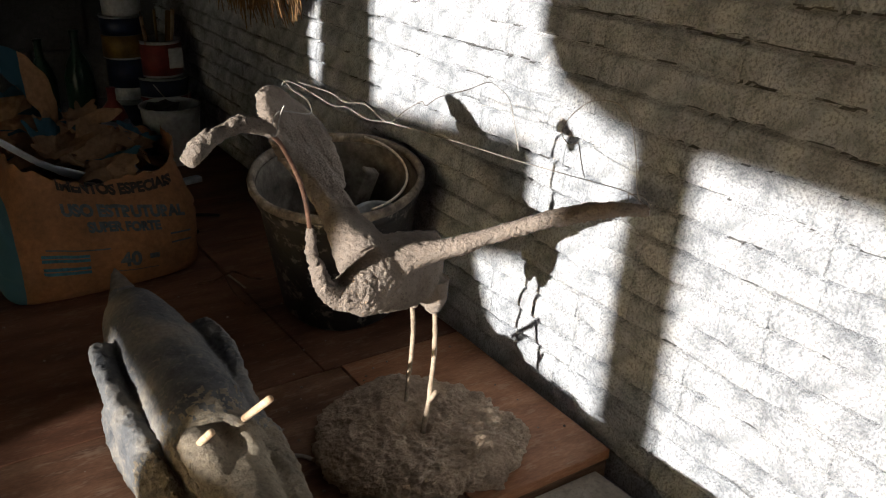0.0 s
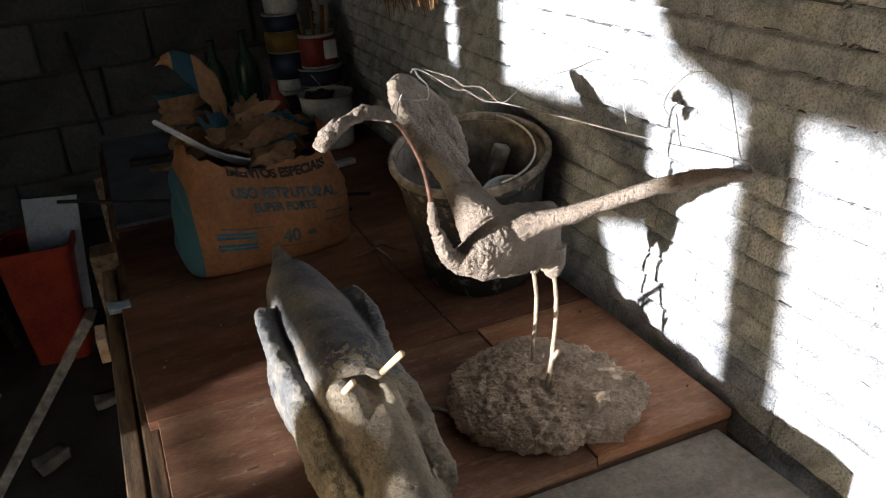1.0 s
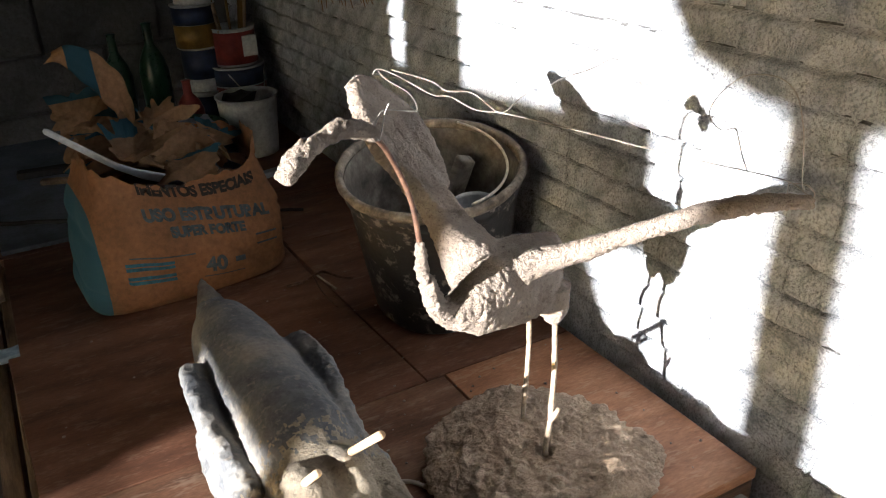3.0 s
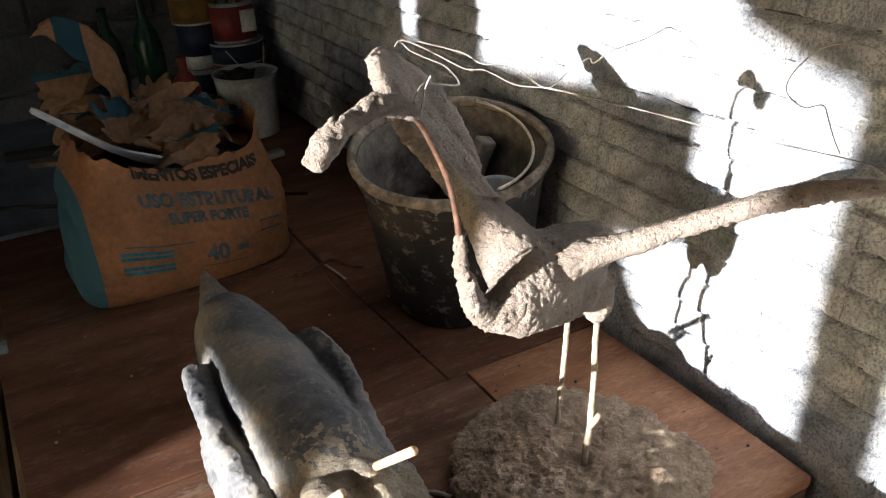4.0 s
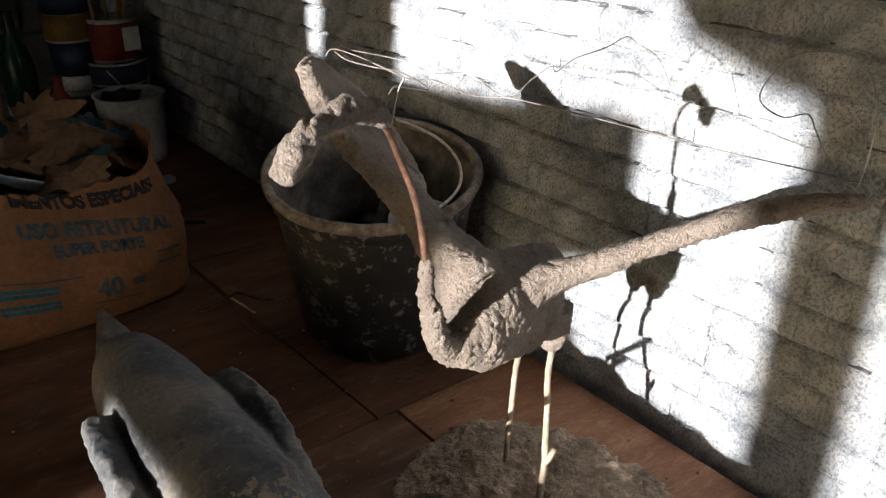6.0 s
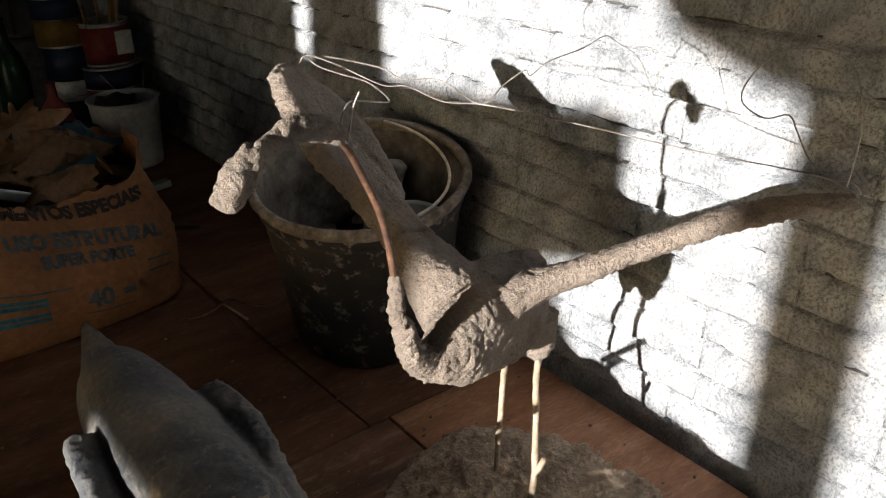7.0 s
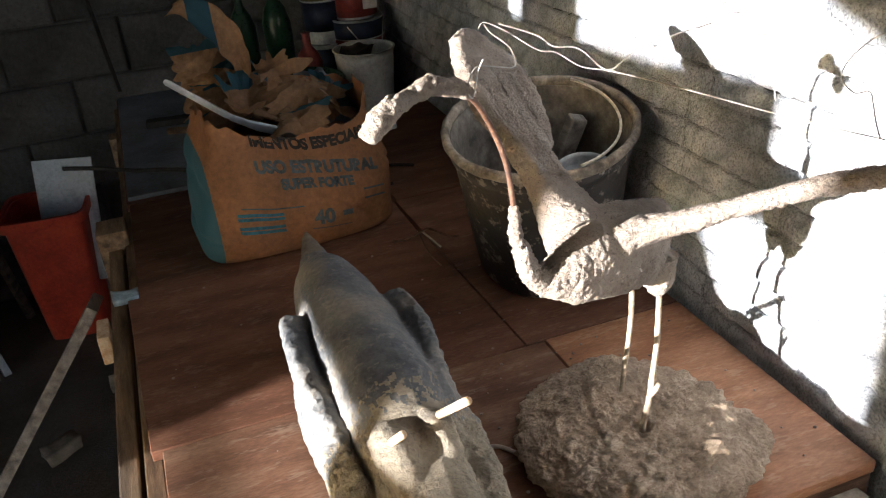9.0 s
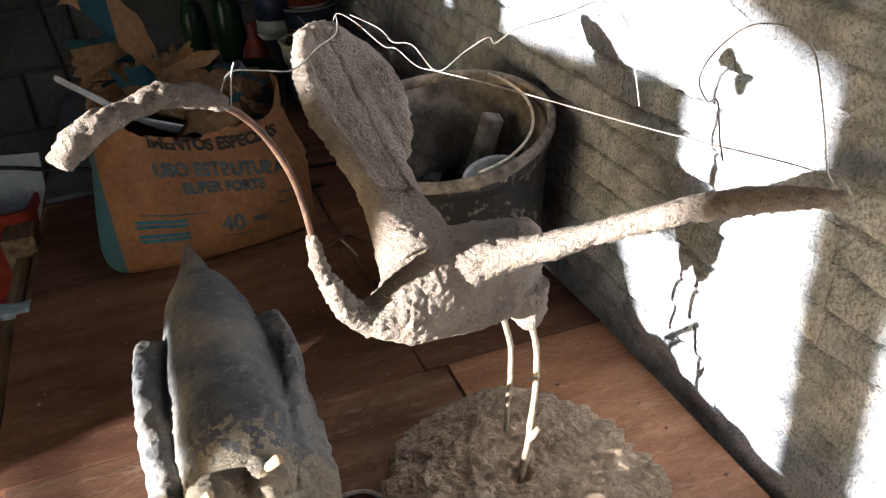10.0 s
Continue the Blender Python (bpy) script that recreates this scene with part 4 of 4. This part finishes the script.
part("lug", tube([(0.152 * math.cos(a), 0.152 * math.sin(a), 0.240), (0.166 * math.cos(a), 0.166 * math.sin(a), 0.242)], 0.008, 12, 1), M_RIM, bucket)

PB = BUCKET @ Matrix.Translation((0.058, -0.050, 0.128)) @ Matrix.Scale(0.9, 4)
b = lathe([(0.004, 0.0), (0.045, 0.0), (0.050, 0.005), (0.062, 0.046), (0.066, 0.050), (0.064, 0.052), (0.058, 0.046), (0.047, 0.009), (0.004, 0.008)], 40)
b.transform(PB @ Matrix.Rotation(radians(9), 4, "X"))
bowl = thing("plaster_bowl", b, M_WHITE, "small white plastic bowl lying in the bucket", "bowl")
b = box(-0.016, -0.012, -0.09, 0.016, 0.012, 0.09, 0.004, wobble=0.002)
b.transform(BUCKET @ Matrix.Translation((0.060, 0.050, 0.140)) @ Matrix.Rotation(radians(22), 4, "Y") @ Matrix.Rotation(radians(8), 4, "X"))
thing("trowel_handle", b, M_GREYWOOD, "short wooden tool handle standing in the bucket", "tool")


# ---- small things on the worktop ----
def twig(pts, r, material, label, name="twig", category="twig"):
    return thing(name, tube(pts, r, 7, 4, rough=0.0005), material, label, category)


z = TOP + 0.004
twig([(0.475, 1.70, z), (0.505, 1.69, z + 0.004), (0.535, 1.685, z + 0.016), (0.556, 1.695, z + 0.012), (0.585, 1.672, z), (0.605, 1.655, z)], 0.0026, M_COPPER, "thin bent copper-brown twig on the plywood")
twig([(0.536, 1.690, z + 0.014), (0.548, 1.655, z + 0.006), (0.556, 1.632, z)], 0.0022, M_LEG, "thin pale splinter leaning on a twig")
twig([(0.530, 1.692, z + 0.012), (0.525, 1.62, z + 0.003), (0.530, 1.562, z)], 0.0018, M_COPPER, "thin brown twig on the plywood")
twig([(0.372, 1.045, z), (0.395, 1.050, z), (0.420, 1.043, z), (0.436, 1.022, z), (0.450, 1.010, z)], 0.0032, M_STRING, "dusty pale string beside the stone", "string", "string")
b = box(-0.028, -0.018, 0, 0.028, 0.018, 0.012, 0, cuts=4, wobble=0.010)
b.transform(pose(-0.055, 1.758, 0.738, 0, 8, 10))
thing("rag", b, M_TISSUE, "small crumpled pale blue rag at the table's edge", "rag")
rng = random.Random(21)
b = bmesh.new()
for k in range(130):   # crumbs of clay and dust
    x, y = (rng.uniform(0.0, 0.84), rng.uniform(0.82, 1.7)) if k % 2 else (rng.gauss(0.50, 0.12), rng.gauss(1.05, 0.12))
    if not (0.0 < x < 0.84 and 0.83 < y < 2.1):
        continue
    r = rng.uniform(0.0010, 0.0028)
    c = bmesh.new()
    bmesh.ops.create_icosphere(c, subdivisions=1, radius=r)
    for v in c.verts:
        v.co = Vector((v.co.x * rng.uniform(0.7, 1.4), v.co.y * rng.uniform(0.7, 1.4), v.co.z * 0.7)) + Vector((x, y, TOP + 0.001 + r * 0.5))
    merge(b, c)
thing("clay_crumbs", b, M_CLAY, "tiny pale clay crumbs scattered on the plywood", "crumbs", False, kind="stuff")
# the bluish white panel, laid flat at the back
thing("metal_sheet", box(-0.03, 2.215, TOP + 0.0005, 0.34, 3.10, TOP + 0.012, 0.002), M_SHEET, "bluish white painted sheet lying on the table", "sheet", False)
twig([(-0.17, 2.40, 0.80), (-0.10, 2.375, 0.795), (0.0, 2.335, 0.782), (0.06, 2.318, 0.778), (0.15, 2.285, 0.770)], 0.0055, M_DARK, "dark rusty iron rod across the table", "iron_rod", "rod")
b = box(-0.075, -0.018, 0, 0.075, 0.018, 0.020, 0.003)
b.transform(pose(0.12, 2.72, TOP + 0.0125, 0, 0, -8))
thing("file_tool", b, M_DARK, "dark flat iron tool on the white panel", "tool", False)
b = box(-0.055, -0.012, 0, 0.055, 0.012, 0.014, 0.003)
b.transform(pose(0.15, 2.62, TOP + 0.0125, 0, 0, -22))
thing("file_tool", b, M_BEAM, "brown wooden tool handle on the white panel", "tool", False)
b = box(-0.035, -0.014, 0, 0.035, 0.014, 0.016, 0.003)
b.transform(pose(0.66, 2.36, TOP, 0, 0, 12))
thing("white_block", b, M_PALE, "small white block lying on the table", "block", False)
for p in ((0.52, 1.96, 30), (0.60, 2.08, 160), (0.57, 2.2, 80)):
    b = tube([(-0.05, 0, 0.006), (0.0, 0.004, 0.012), (0.05, -0.004, 0.006)], 0.004, 7, 3)
    b.transform(pose(p[0], p[1], TOP, 0, 0, p[2]))
    thing("iron_offcut", b, M_DARK, "dark iron rod offcut on the table", "rod", group="iron offcuts")


# ---- paint cans and pails at the back ----
def can(x, y, z, r, h, bands, name, label, lid=True, taper=0.0, rim=0.004):
    """A round can: bands are (share of the height from, to, material)."""
    root = thing(name, None, None, label, "paint can" if "can" in name else "pail", at=Matrix.Translation((x, y, z)))
    prof = []
    n = 10
    for k in range(n + 1):
        prof.append((r * (1 - taper + taper * k / n), h * k / n))
    outer = [(0.004, 0.0)] + prof + [(r + rim, h * 0.985), (r + rim, h), (r - 0.003, h)]
    outer += [(r - 0.004, h - 0.006), (0.004, h - 0.006)] if lid else [(r - 0.005, h - 0.01), ((r - 0.006) * (1 - taper), 0.01), (0.004, 0.01)]
    part("shell", lathe(outer, 40), M_WHITE, root)
    for lo, hi, m in bands:
        ra, rb = r * (1 - taper + taper * lo) + 0.0012, r * (1 - taper + taper * hi) + 0.0012
        part("label_band", lathe([(ra - 0.001, h * lo), (ra, h * lo), (rb, h * hi), (rb - 0.001, h * hi)], 40, None, (0, 0), False), m, root)
    return root


can(0.640, 2.86, TOP, 0.068, 0.15, ((0.05, 0.9, M_CANBLUE),), "paint_can", "white and navy paint can under a stack")
can(0.640, 2.86, TOP + 0.15, 0.062, 0.13, ((0.02, 0.28, M_WHITE), (0.3, 0.98, M_CANBLUE)), "paint_can", "white and navy paint can in a stack")
can(0.635, 2.86, TOP + 0.28, 0.064, 0.13, ((0.03, 0.55, M_CANYEL), (0.56, 0.95, M_CANBLUE)), "paint_can", "yellow and navy paint can in a stack")
can(0.640, 2.86, TOP + 0.41, 0.062, 0.10, (), "paint_pail", "white plastic pail on top of a stack", True, 0.08)
can(0.745, 2.83, TOP, 0.082, 0.085, ((0.1, 0.9, M_CANRED),), "paint_can", "dark red paint can under a stack")
blue = can(0.735, 2.82, TOP + 0.085, 0.082, 0.135, ((0.04, 0.55, M_CANRED), (0.58, 0.95, M_CANBLUE)), "paint_can", "navy and red paint can with a wire handle")
part("handle", tube([(-0.05, -0.070, 0.12), (0.0, -0.092, 0.05), (0.045, -0.082, 0.03), (0.07, -0.05, 0.12)], 0.002, 6, 6), M_WIRE, blue, "drooping wire handle")
red = can(0.735, 2.82, TOP + 0.22, 0.066, 0.115, ((0.06, 0.90, M_CANRED),), "paint_can", "open dark red paint can holding brushes", False)
part("label_plate", box(0.008, -0.0705, 0.030, 0.052, -0.056, 0.092, 0.001), M_WHITE, red, "white label panel", False)
for k, (dx, dy, lean, m) in enumerate(((-0.02, 0.01, -10, M_CANYEL), (0.012, -0.015, 8, M_CANYEL), (0.03, 0.015, 14, M_BAMBOO), (-0.035, -0.01, -16, M_BEAM), (0.0, 0.02, 2, M_CANYEL))):
    b = box(-0.008, -0.004, 0, 0.008, 0.004, 0.19, 0.003)
    b.transform(pose(0.735 + dx, 2.82 + dy, TOP + 0.232, 0, lean, 20 * k))
    thing("paint_brush", b, m, "paint brush handle standing in a can", "brush", False, "brushes in the can")
pail = can(0.690, 2.60, TOP, 0.088, 0.175, (), "white_pail", "open white plastic pail with a dark rag", False, 0.15)
b = box(-0.04, -0.03, 0, 0.04, 0.03, 0.03, 0, cuts=4, wobble=0.02)
b.transform(pose(0.665, 2.60, TOP + 0.15, 10, 5, 30))
b2 = box(-0.03, -0.02, 0.0, 0.03, 0.02, 0.15, 0.004)
b2.transform(pose(0.665, 2.60, TOP + 0.011))
thing("dark_rag", merge(b, b2), M_DARK, "dark crumpled rag stuffed in the white pail", "rag")


def bottle(x, y, z, r, h, material, label):
    thing("bottle", lathe([(0.004, 0), (r, 0), (r, h * 0.6), (r * 0.75, h * 0.72), (r * 0.32, h * 0.82), (r * 0.3, h * 0.97), (r * 0.36, h), (0.004, h)], 28, None, (0, 0)), material, label, "bottle", at=Matrix.Translation((x, y, z)))


bottle(0.50, 2.92, TOP, 0.045, 0.36, M_GREEN, "dark green glass bottle at the back of the table")
bottle(0.40, 2.98, TOP, 0.042, 0.33, M_GREEN, "dark green glass bottle at the back of the table")
bottle(0.545, 2.70, TOP, 0.040, 0.22, M_CANRED, "dark red plastic bottle by the paint cans")
b = lathe([(0.004, 0), (0.10, 0), (0.13, 0.13), (0.135, 0.13), (0.13, 0.135), (0.095, 0.008), (0.004, 0.008)], 36)
thing("green_basin", b, M_GREEN, "dark green plastic basin behind the cement bag", "basin", at=Matrix.Translation((0.47, 2.52, TOP)))


# ---- the straw hanging on the wall ----
rng = random.Random(5)
b = bmesh.new()
for k in range(420):
    y = rng.uniform(1.93, 2.46)
    drop = rng.uniform(0.10, 0.22) * (1 - abs(y - 2.2) * 0.9)
    top = 1.43 + rng.uniform(-0.02, 0.04)
    x = FACE - 0.02 - rng.uniform(0.0, 0.07)
    y2 = y + rng.uniform(-0.05, 0.03) - (0.03 if y < 2.05 else 0)
    tube([(x, y, top), (x - 0.01, (y + y2) / 2, top - drop * 0.6), (x - rng.uniform(-0.008, 0.02), y2, top - drop)], [0.003, 0.0028, 0.001], 4, 2, b)
for k in range(26):
    y = 1.90 + rng.uniform(0, 0.07)
    tube([(FACE - 0.03, y + 0.03, 1.40), (FACE - 0.035, y, 1.34), (FACE - 0.03 - rng.uniform(0, 0.02), y - rng.uniform(0.0, 0.03), 1.27 + rng.uniform(-0.02, 0.03))], [0.003, 0.003, 0.001], 4, 2, b)
thing("straw_bundle", b, M_STRAW, "brown frayed straw bundle hanging on the wall", "straw", kind="stuff")
thing("peg", tube([(FACE - 0.09, 2.2, 1.44), (FACE + 0.005, 2.2, 1.45)], 0.008, 8, 1), M_DARK, "dark iron peg in the wall", "peg")


# ---- the floor beside the table ----
tub = thing("red_tub", None, None, "red plastic tub standing on the floor", "tub", at=pose(-0.335, 3.06, 0, 0, 0, -6))
b = loft([((0, 0, 0.0), (0.095, 0, 0), (0, 0.095, 0), 6), ((0, 0, 0.43), (0.125, 0, 0), (0, 0.12, 0), 6), ((0, 0, 0.455), (0.128, 0, 0), (0, 0.123, 0), 6), ((0, 0, 0.455), (0.122, 0, 0), (0, 0.117, 0), 6), ((0, 0, 0.02), (0.090, 0, 0), (0, 0.09, 0), 6)], 40)
part("shell", b, M_RED, tub, "", False)
b = bmesh.new()
ring = []
for z0, w in ((0.432, 0.129), (0.432, 0.138), (0.466, 0.140), (0.466, 0.127)):
    row = []
    for q in range(40):
        t = 2 * math.pi * q / 40
        row.append(b.verts.new((math.copysign(abs(math.cos(t)) ** (1 / 3), math.cos(t)) * w, math.copysign(abs(math.sin(t)) ** (1 / 3), math.sin(t)) * (w - 0.005), z0)))
    ring.append(row)
for r0, r1 in zip(ring, ring[1:] + ring[:1]):
    for q in range(40):
        b.faces.new((r0[q], r0[(q + 1) % 40], r1[(q + 1) % 40], r1[q]))
part("rim", b, M_RED, tub, "", False)
b = box(-0.10, -0.006, 0, 0.085, 0.006, 0.42, 0.001)
b.transform(pose(-0.285, 3.01, 0.185, -14, 4, -8))
board = thing("white_board", b, M_PALE, "white board with drill holes standing in the red tub", "board", False)
plank = box(-0.055, -0.012, -0.02, 0.055, 0.012, 0.86, 0.003, wobble=0.002)
d = Vector((-0.087, 1.895, 0.715)) - Vector((-0.66, 1.79, 0.0))
plank.transform(Matrix.Translation((-0.66, 1.79, 0.012)) @ d.to_track_quat("Z", "X").to_matrix().to_4x4() @ Matrix.Rotation(radians(70), 4, "Z"))
thing("plank", plank, M_GREYWOOD, "weathered grey plank leaning on the table's side", "plank", False)
def leaning(name, low, high, w, t, material, label, category, turn=0):
    d = Vector(high) - Vector(low)
    b = box(-w / 2, -t / 2, 0, w / 2, t / 2, d.length, 0.002, wobble=0.001)
    b.transform(Matrix.Translation(low) @ d.to_track_quat("Z", "Y").to_matrix().to_4x4() @ Matrix.Rotation(radians(turn), 4, "Z"))
    return thing(name, b, material, label, category, False)


leaning("lath", (-0.515, 3.19, 0.0), (-0.64, 3.27, 0.72), 0.03, 0.02, M_GREYWOOD, "grey lath leaning at the back wall", "lath")
leaning("lath", (-0.566, 2.825, 0.0), (-0.78, 3.26, 0.52), 0.024, 0.018, M_PALE, "white-painted lath leaning at the back", "lath")
leaning("lath", (-0.60, 2.80, 0.0), (-0.82, 3.25, 0.50), 0.030, 0.020, M_GREYWOOD, "grey lath leaning at the back", "lath")
leaning("stone_slab", (-0.74, 2.76, 0.0), (-0.82, 2.95, 0.30), 0.26, 0.03, M_PALE, "pale stone slab leaning in the dark corner", "slab")
leaning("stone_slab", (-0.84, 2.92, 0.0), (-0.94, 3.12, 0.50), 0.30, 0.03, M_PALE, "pale stone slab leaning behind another", "slab")
leaning("iron_bar", (-0.02, 3.22, 0.75), (-0.06, 3.33, 1.12), 0.012, 0.012, M_DARK, "dark iron bar leaning at the back wall", "bar")
b = box(-0.05, -0.03, 0, 0.05, 0.03, 0.035, 0, cuts=3, wobble=0.012)
b.transform(pose(-0.385, 2.33, 0.004, 0, 0, 30))
thing("rubble_piece", b, M_SLAB, "pale broken piece of rubble on the dark floor", "rubble")
b = box(-0.05, -0.03, 0, 0.05, 0.03, 0.025, 0, cuts=3, wobble=0.010)
b.transform(pose(-0.20, 2.60, 0.004, 0, 0, 10))
thing("rubble_piece", b, M_SLAB, "pale broken piece of rubble on the dark floor", "rubble")


# ---- bricks of the walls ----
def brick_mesh(k, w, h, ribs, material, open_end=0.0):
    """One brick, its front on -x: a ribbed, chipped and limewashed face; open_end: how deep its end joint gapes."""
    ny, nz = 36, 60
    verts, faces = [], []
    for j in range(nz + 1):
        for i in range(ny + 1):
            u, v = i / ny, j / nz
            y, z = (u - 0.5) * w, (v - 0.5) * h
            gap = open_end * max(0, 1 - (1 - u) * w / 0.007) * max(0, min(1, 2.2 * noise.noise(Vector((v * 2.5, k * 4.1, 1))) + 0.5))
            mid = math.sin(math.pi * u)
            wave = v * ribs + mid * 0.16 * noise.noise(Vector((u * 3, k * 3.1, round(v * ribs))))
            up_rib = wave % 1.0
            g = math.floor(wave)
            strong = 0.75 + mid * 0.9 * noise.noise(Vector((u * 3, k * 1.3, g * 5.0)))
            ledge = max(0.15, min(1.3, strong)) * (0.0080 * up_rib + 0.0160 * max(0, min(1, (up_rib - 0.80) / 0.10)))
            bed = end = 0.0
            groove = ledge if ribs > 1 else 0.006 * max(0, 1 - min(v, 1 - v) * h / 0.008)
            rough = noise.noise(Vector((y * 16 + k * 7, z * 30, 1.5))) * 0.0048 + noise.noise(Vector((y * 60, z * 60 + k * 5, 4))) * 0.0028
            verts.append((bed + end + gap + groove + rough, y, z))
    for j in range(nz):
        for i in range(ny):
            a = j * (ny + 1) + i
            faces.append((a, a + ny + 1, a + ny + 2, a + 1))
    border = [i for i in range(ny + 1)] + [j * (ny + 1) + ny for j in range(1, nz + 1)] + [nz * (ny + 1) + i for i in range(ny - 1, -1, -1)] + [j * (ny + 1) for j in range(nz - 1, 0, -1)]
    base = len(verts)
    for q in border:
        verts.append((0.024, verts[q][1], verts[q][2]))
    for q in range(len(border)):
        r = (q + 1) % len(border)
        faces.append((border[q], border[r], base + r, base + q))
    me = bpy.data.meshes.new("brick")
    me.from_pydata(verts, [], faces)
    me.update()
    me.materials.append(material)
    me.materials.append(M_MORTARSHADE if ribs > 1 else material)
    for p in me.polygons:   # dark colour stands in for shade under the ribs' ledges; mortar in open joints
        p.use_smooth = True
        p.material_index = 1 if p.center.x > 0.0165 else 0
    return me


rng = random.Random(11)
meshes = [brick_mesh(k, 0.2298, 0.1450, 3, M_WALL, 0.030 if k % 9 == 0 else 0.0) for k in range(18)]
offsets = {0: 0.06, 1: 0.175, 2: 0.975, 3: 0.705, 4: 0.823, 5: 0.765, 6: 0.705, 7: 0.590, 8: 0.66, 9: 0.56, 10: 0.70, 11: 0.60}
for row in range(0, 12):
    zc = 0.395 + 0.145 * row + 0.0725
    first = offsets[row] % 0.23 - 0.46
    for k in range(17):
        yc = first + 0.23 * (k + 0.5)
        if yc < -0.62 or yc > 3.24:
            continue
        ob = new("brick", rng.choice(meshes[::9] if row in (2, 3, 4, 6) and rng.random() < 0.1 else meshes))
        ob.parent = wall_east
        ob.location = (FACE + rng.uniform(-0.0006, 0.0006), yc, zc)
        ob.rotation_euler = (rng.uniform(-0.002, 0.002), rng.uniform(-0.004, 0.004), 0.0)
dark = [brick_mesh(k + 40, 0.385, 0.185, 1, M_BACKWALL) for k in range(5)]
for row in range(12):
    for k in range(7):
        xc = -1.75 + 0.395 * k + (0.197 if row % 2 else 0)
        if xc > 0.72:
            continue
        ob = new("block", rng.choice(dark))
        ob.parent = wall_north
        ob.matrix_local = Matrix.Translation((xc, 3.345, 0.10 + 0.195 * row)) @ Matrix.Rotation(radians(90), 4, "Z") @ pose(0, 0, 0, 0, rng.uniform(-0.6, 0.6), rng.uniform(-0.5, 0.5))
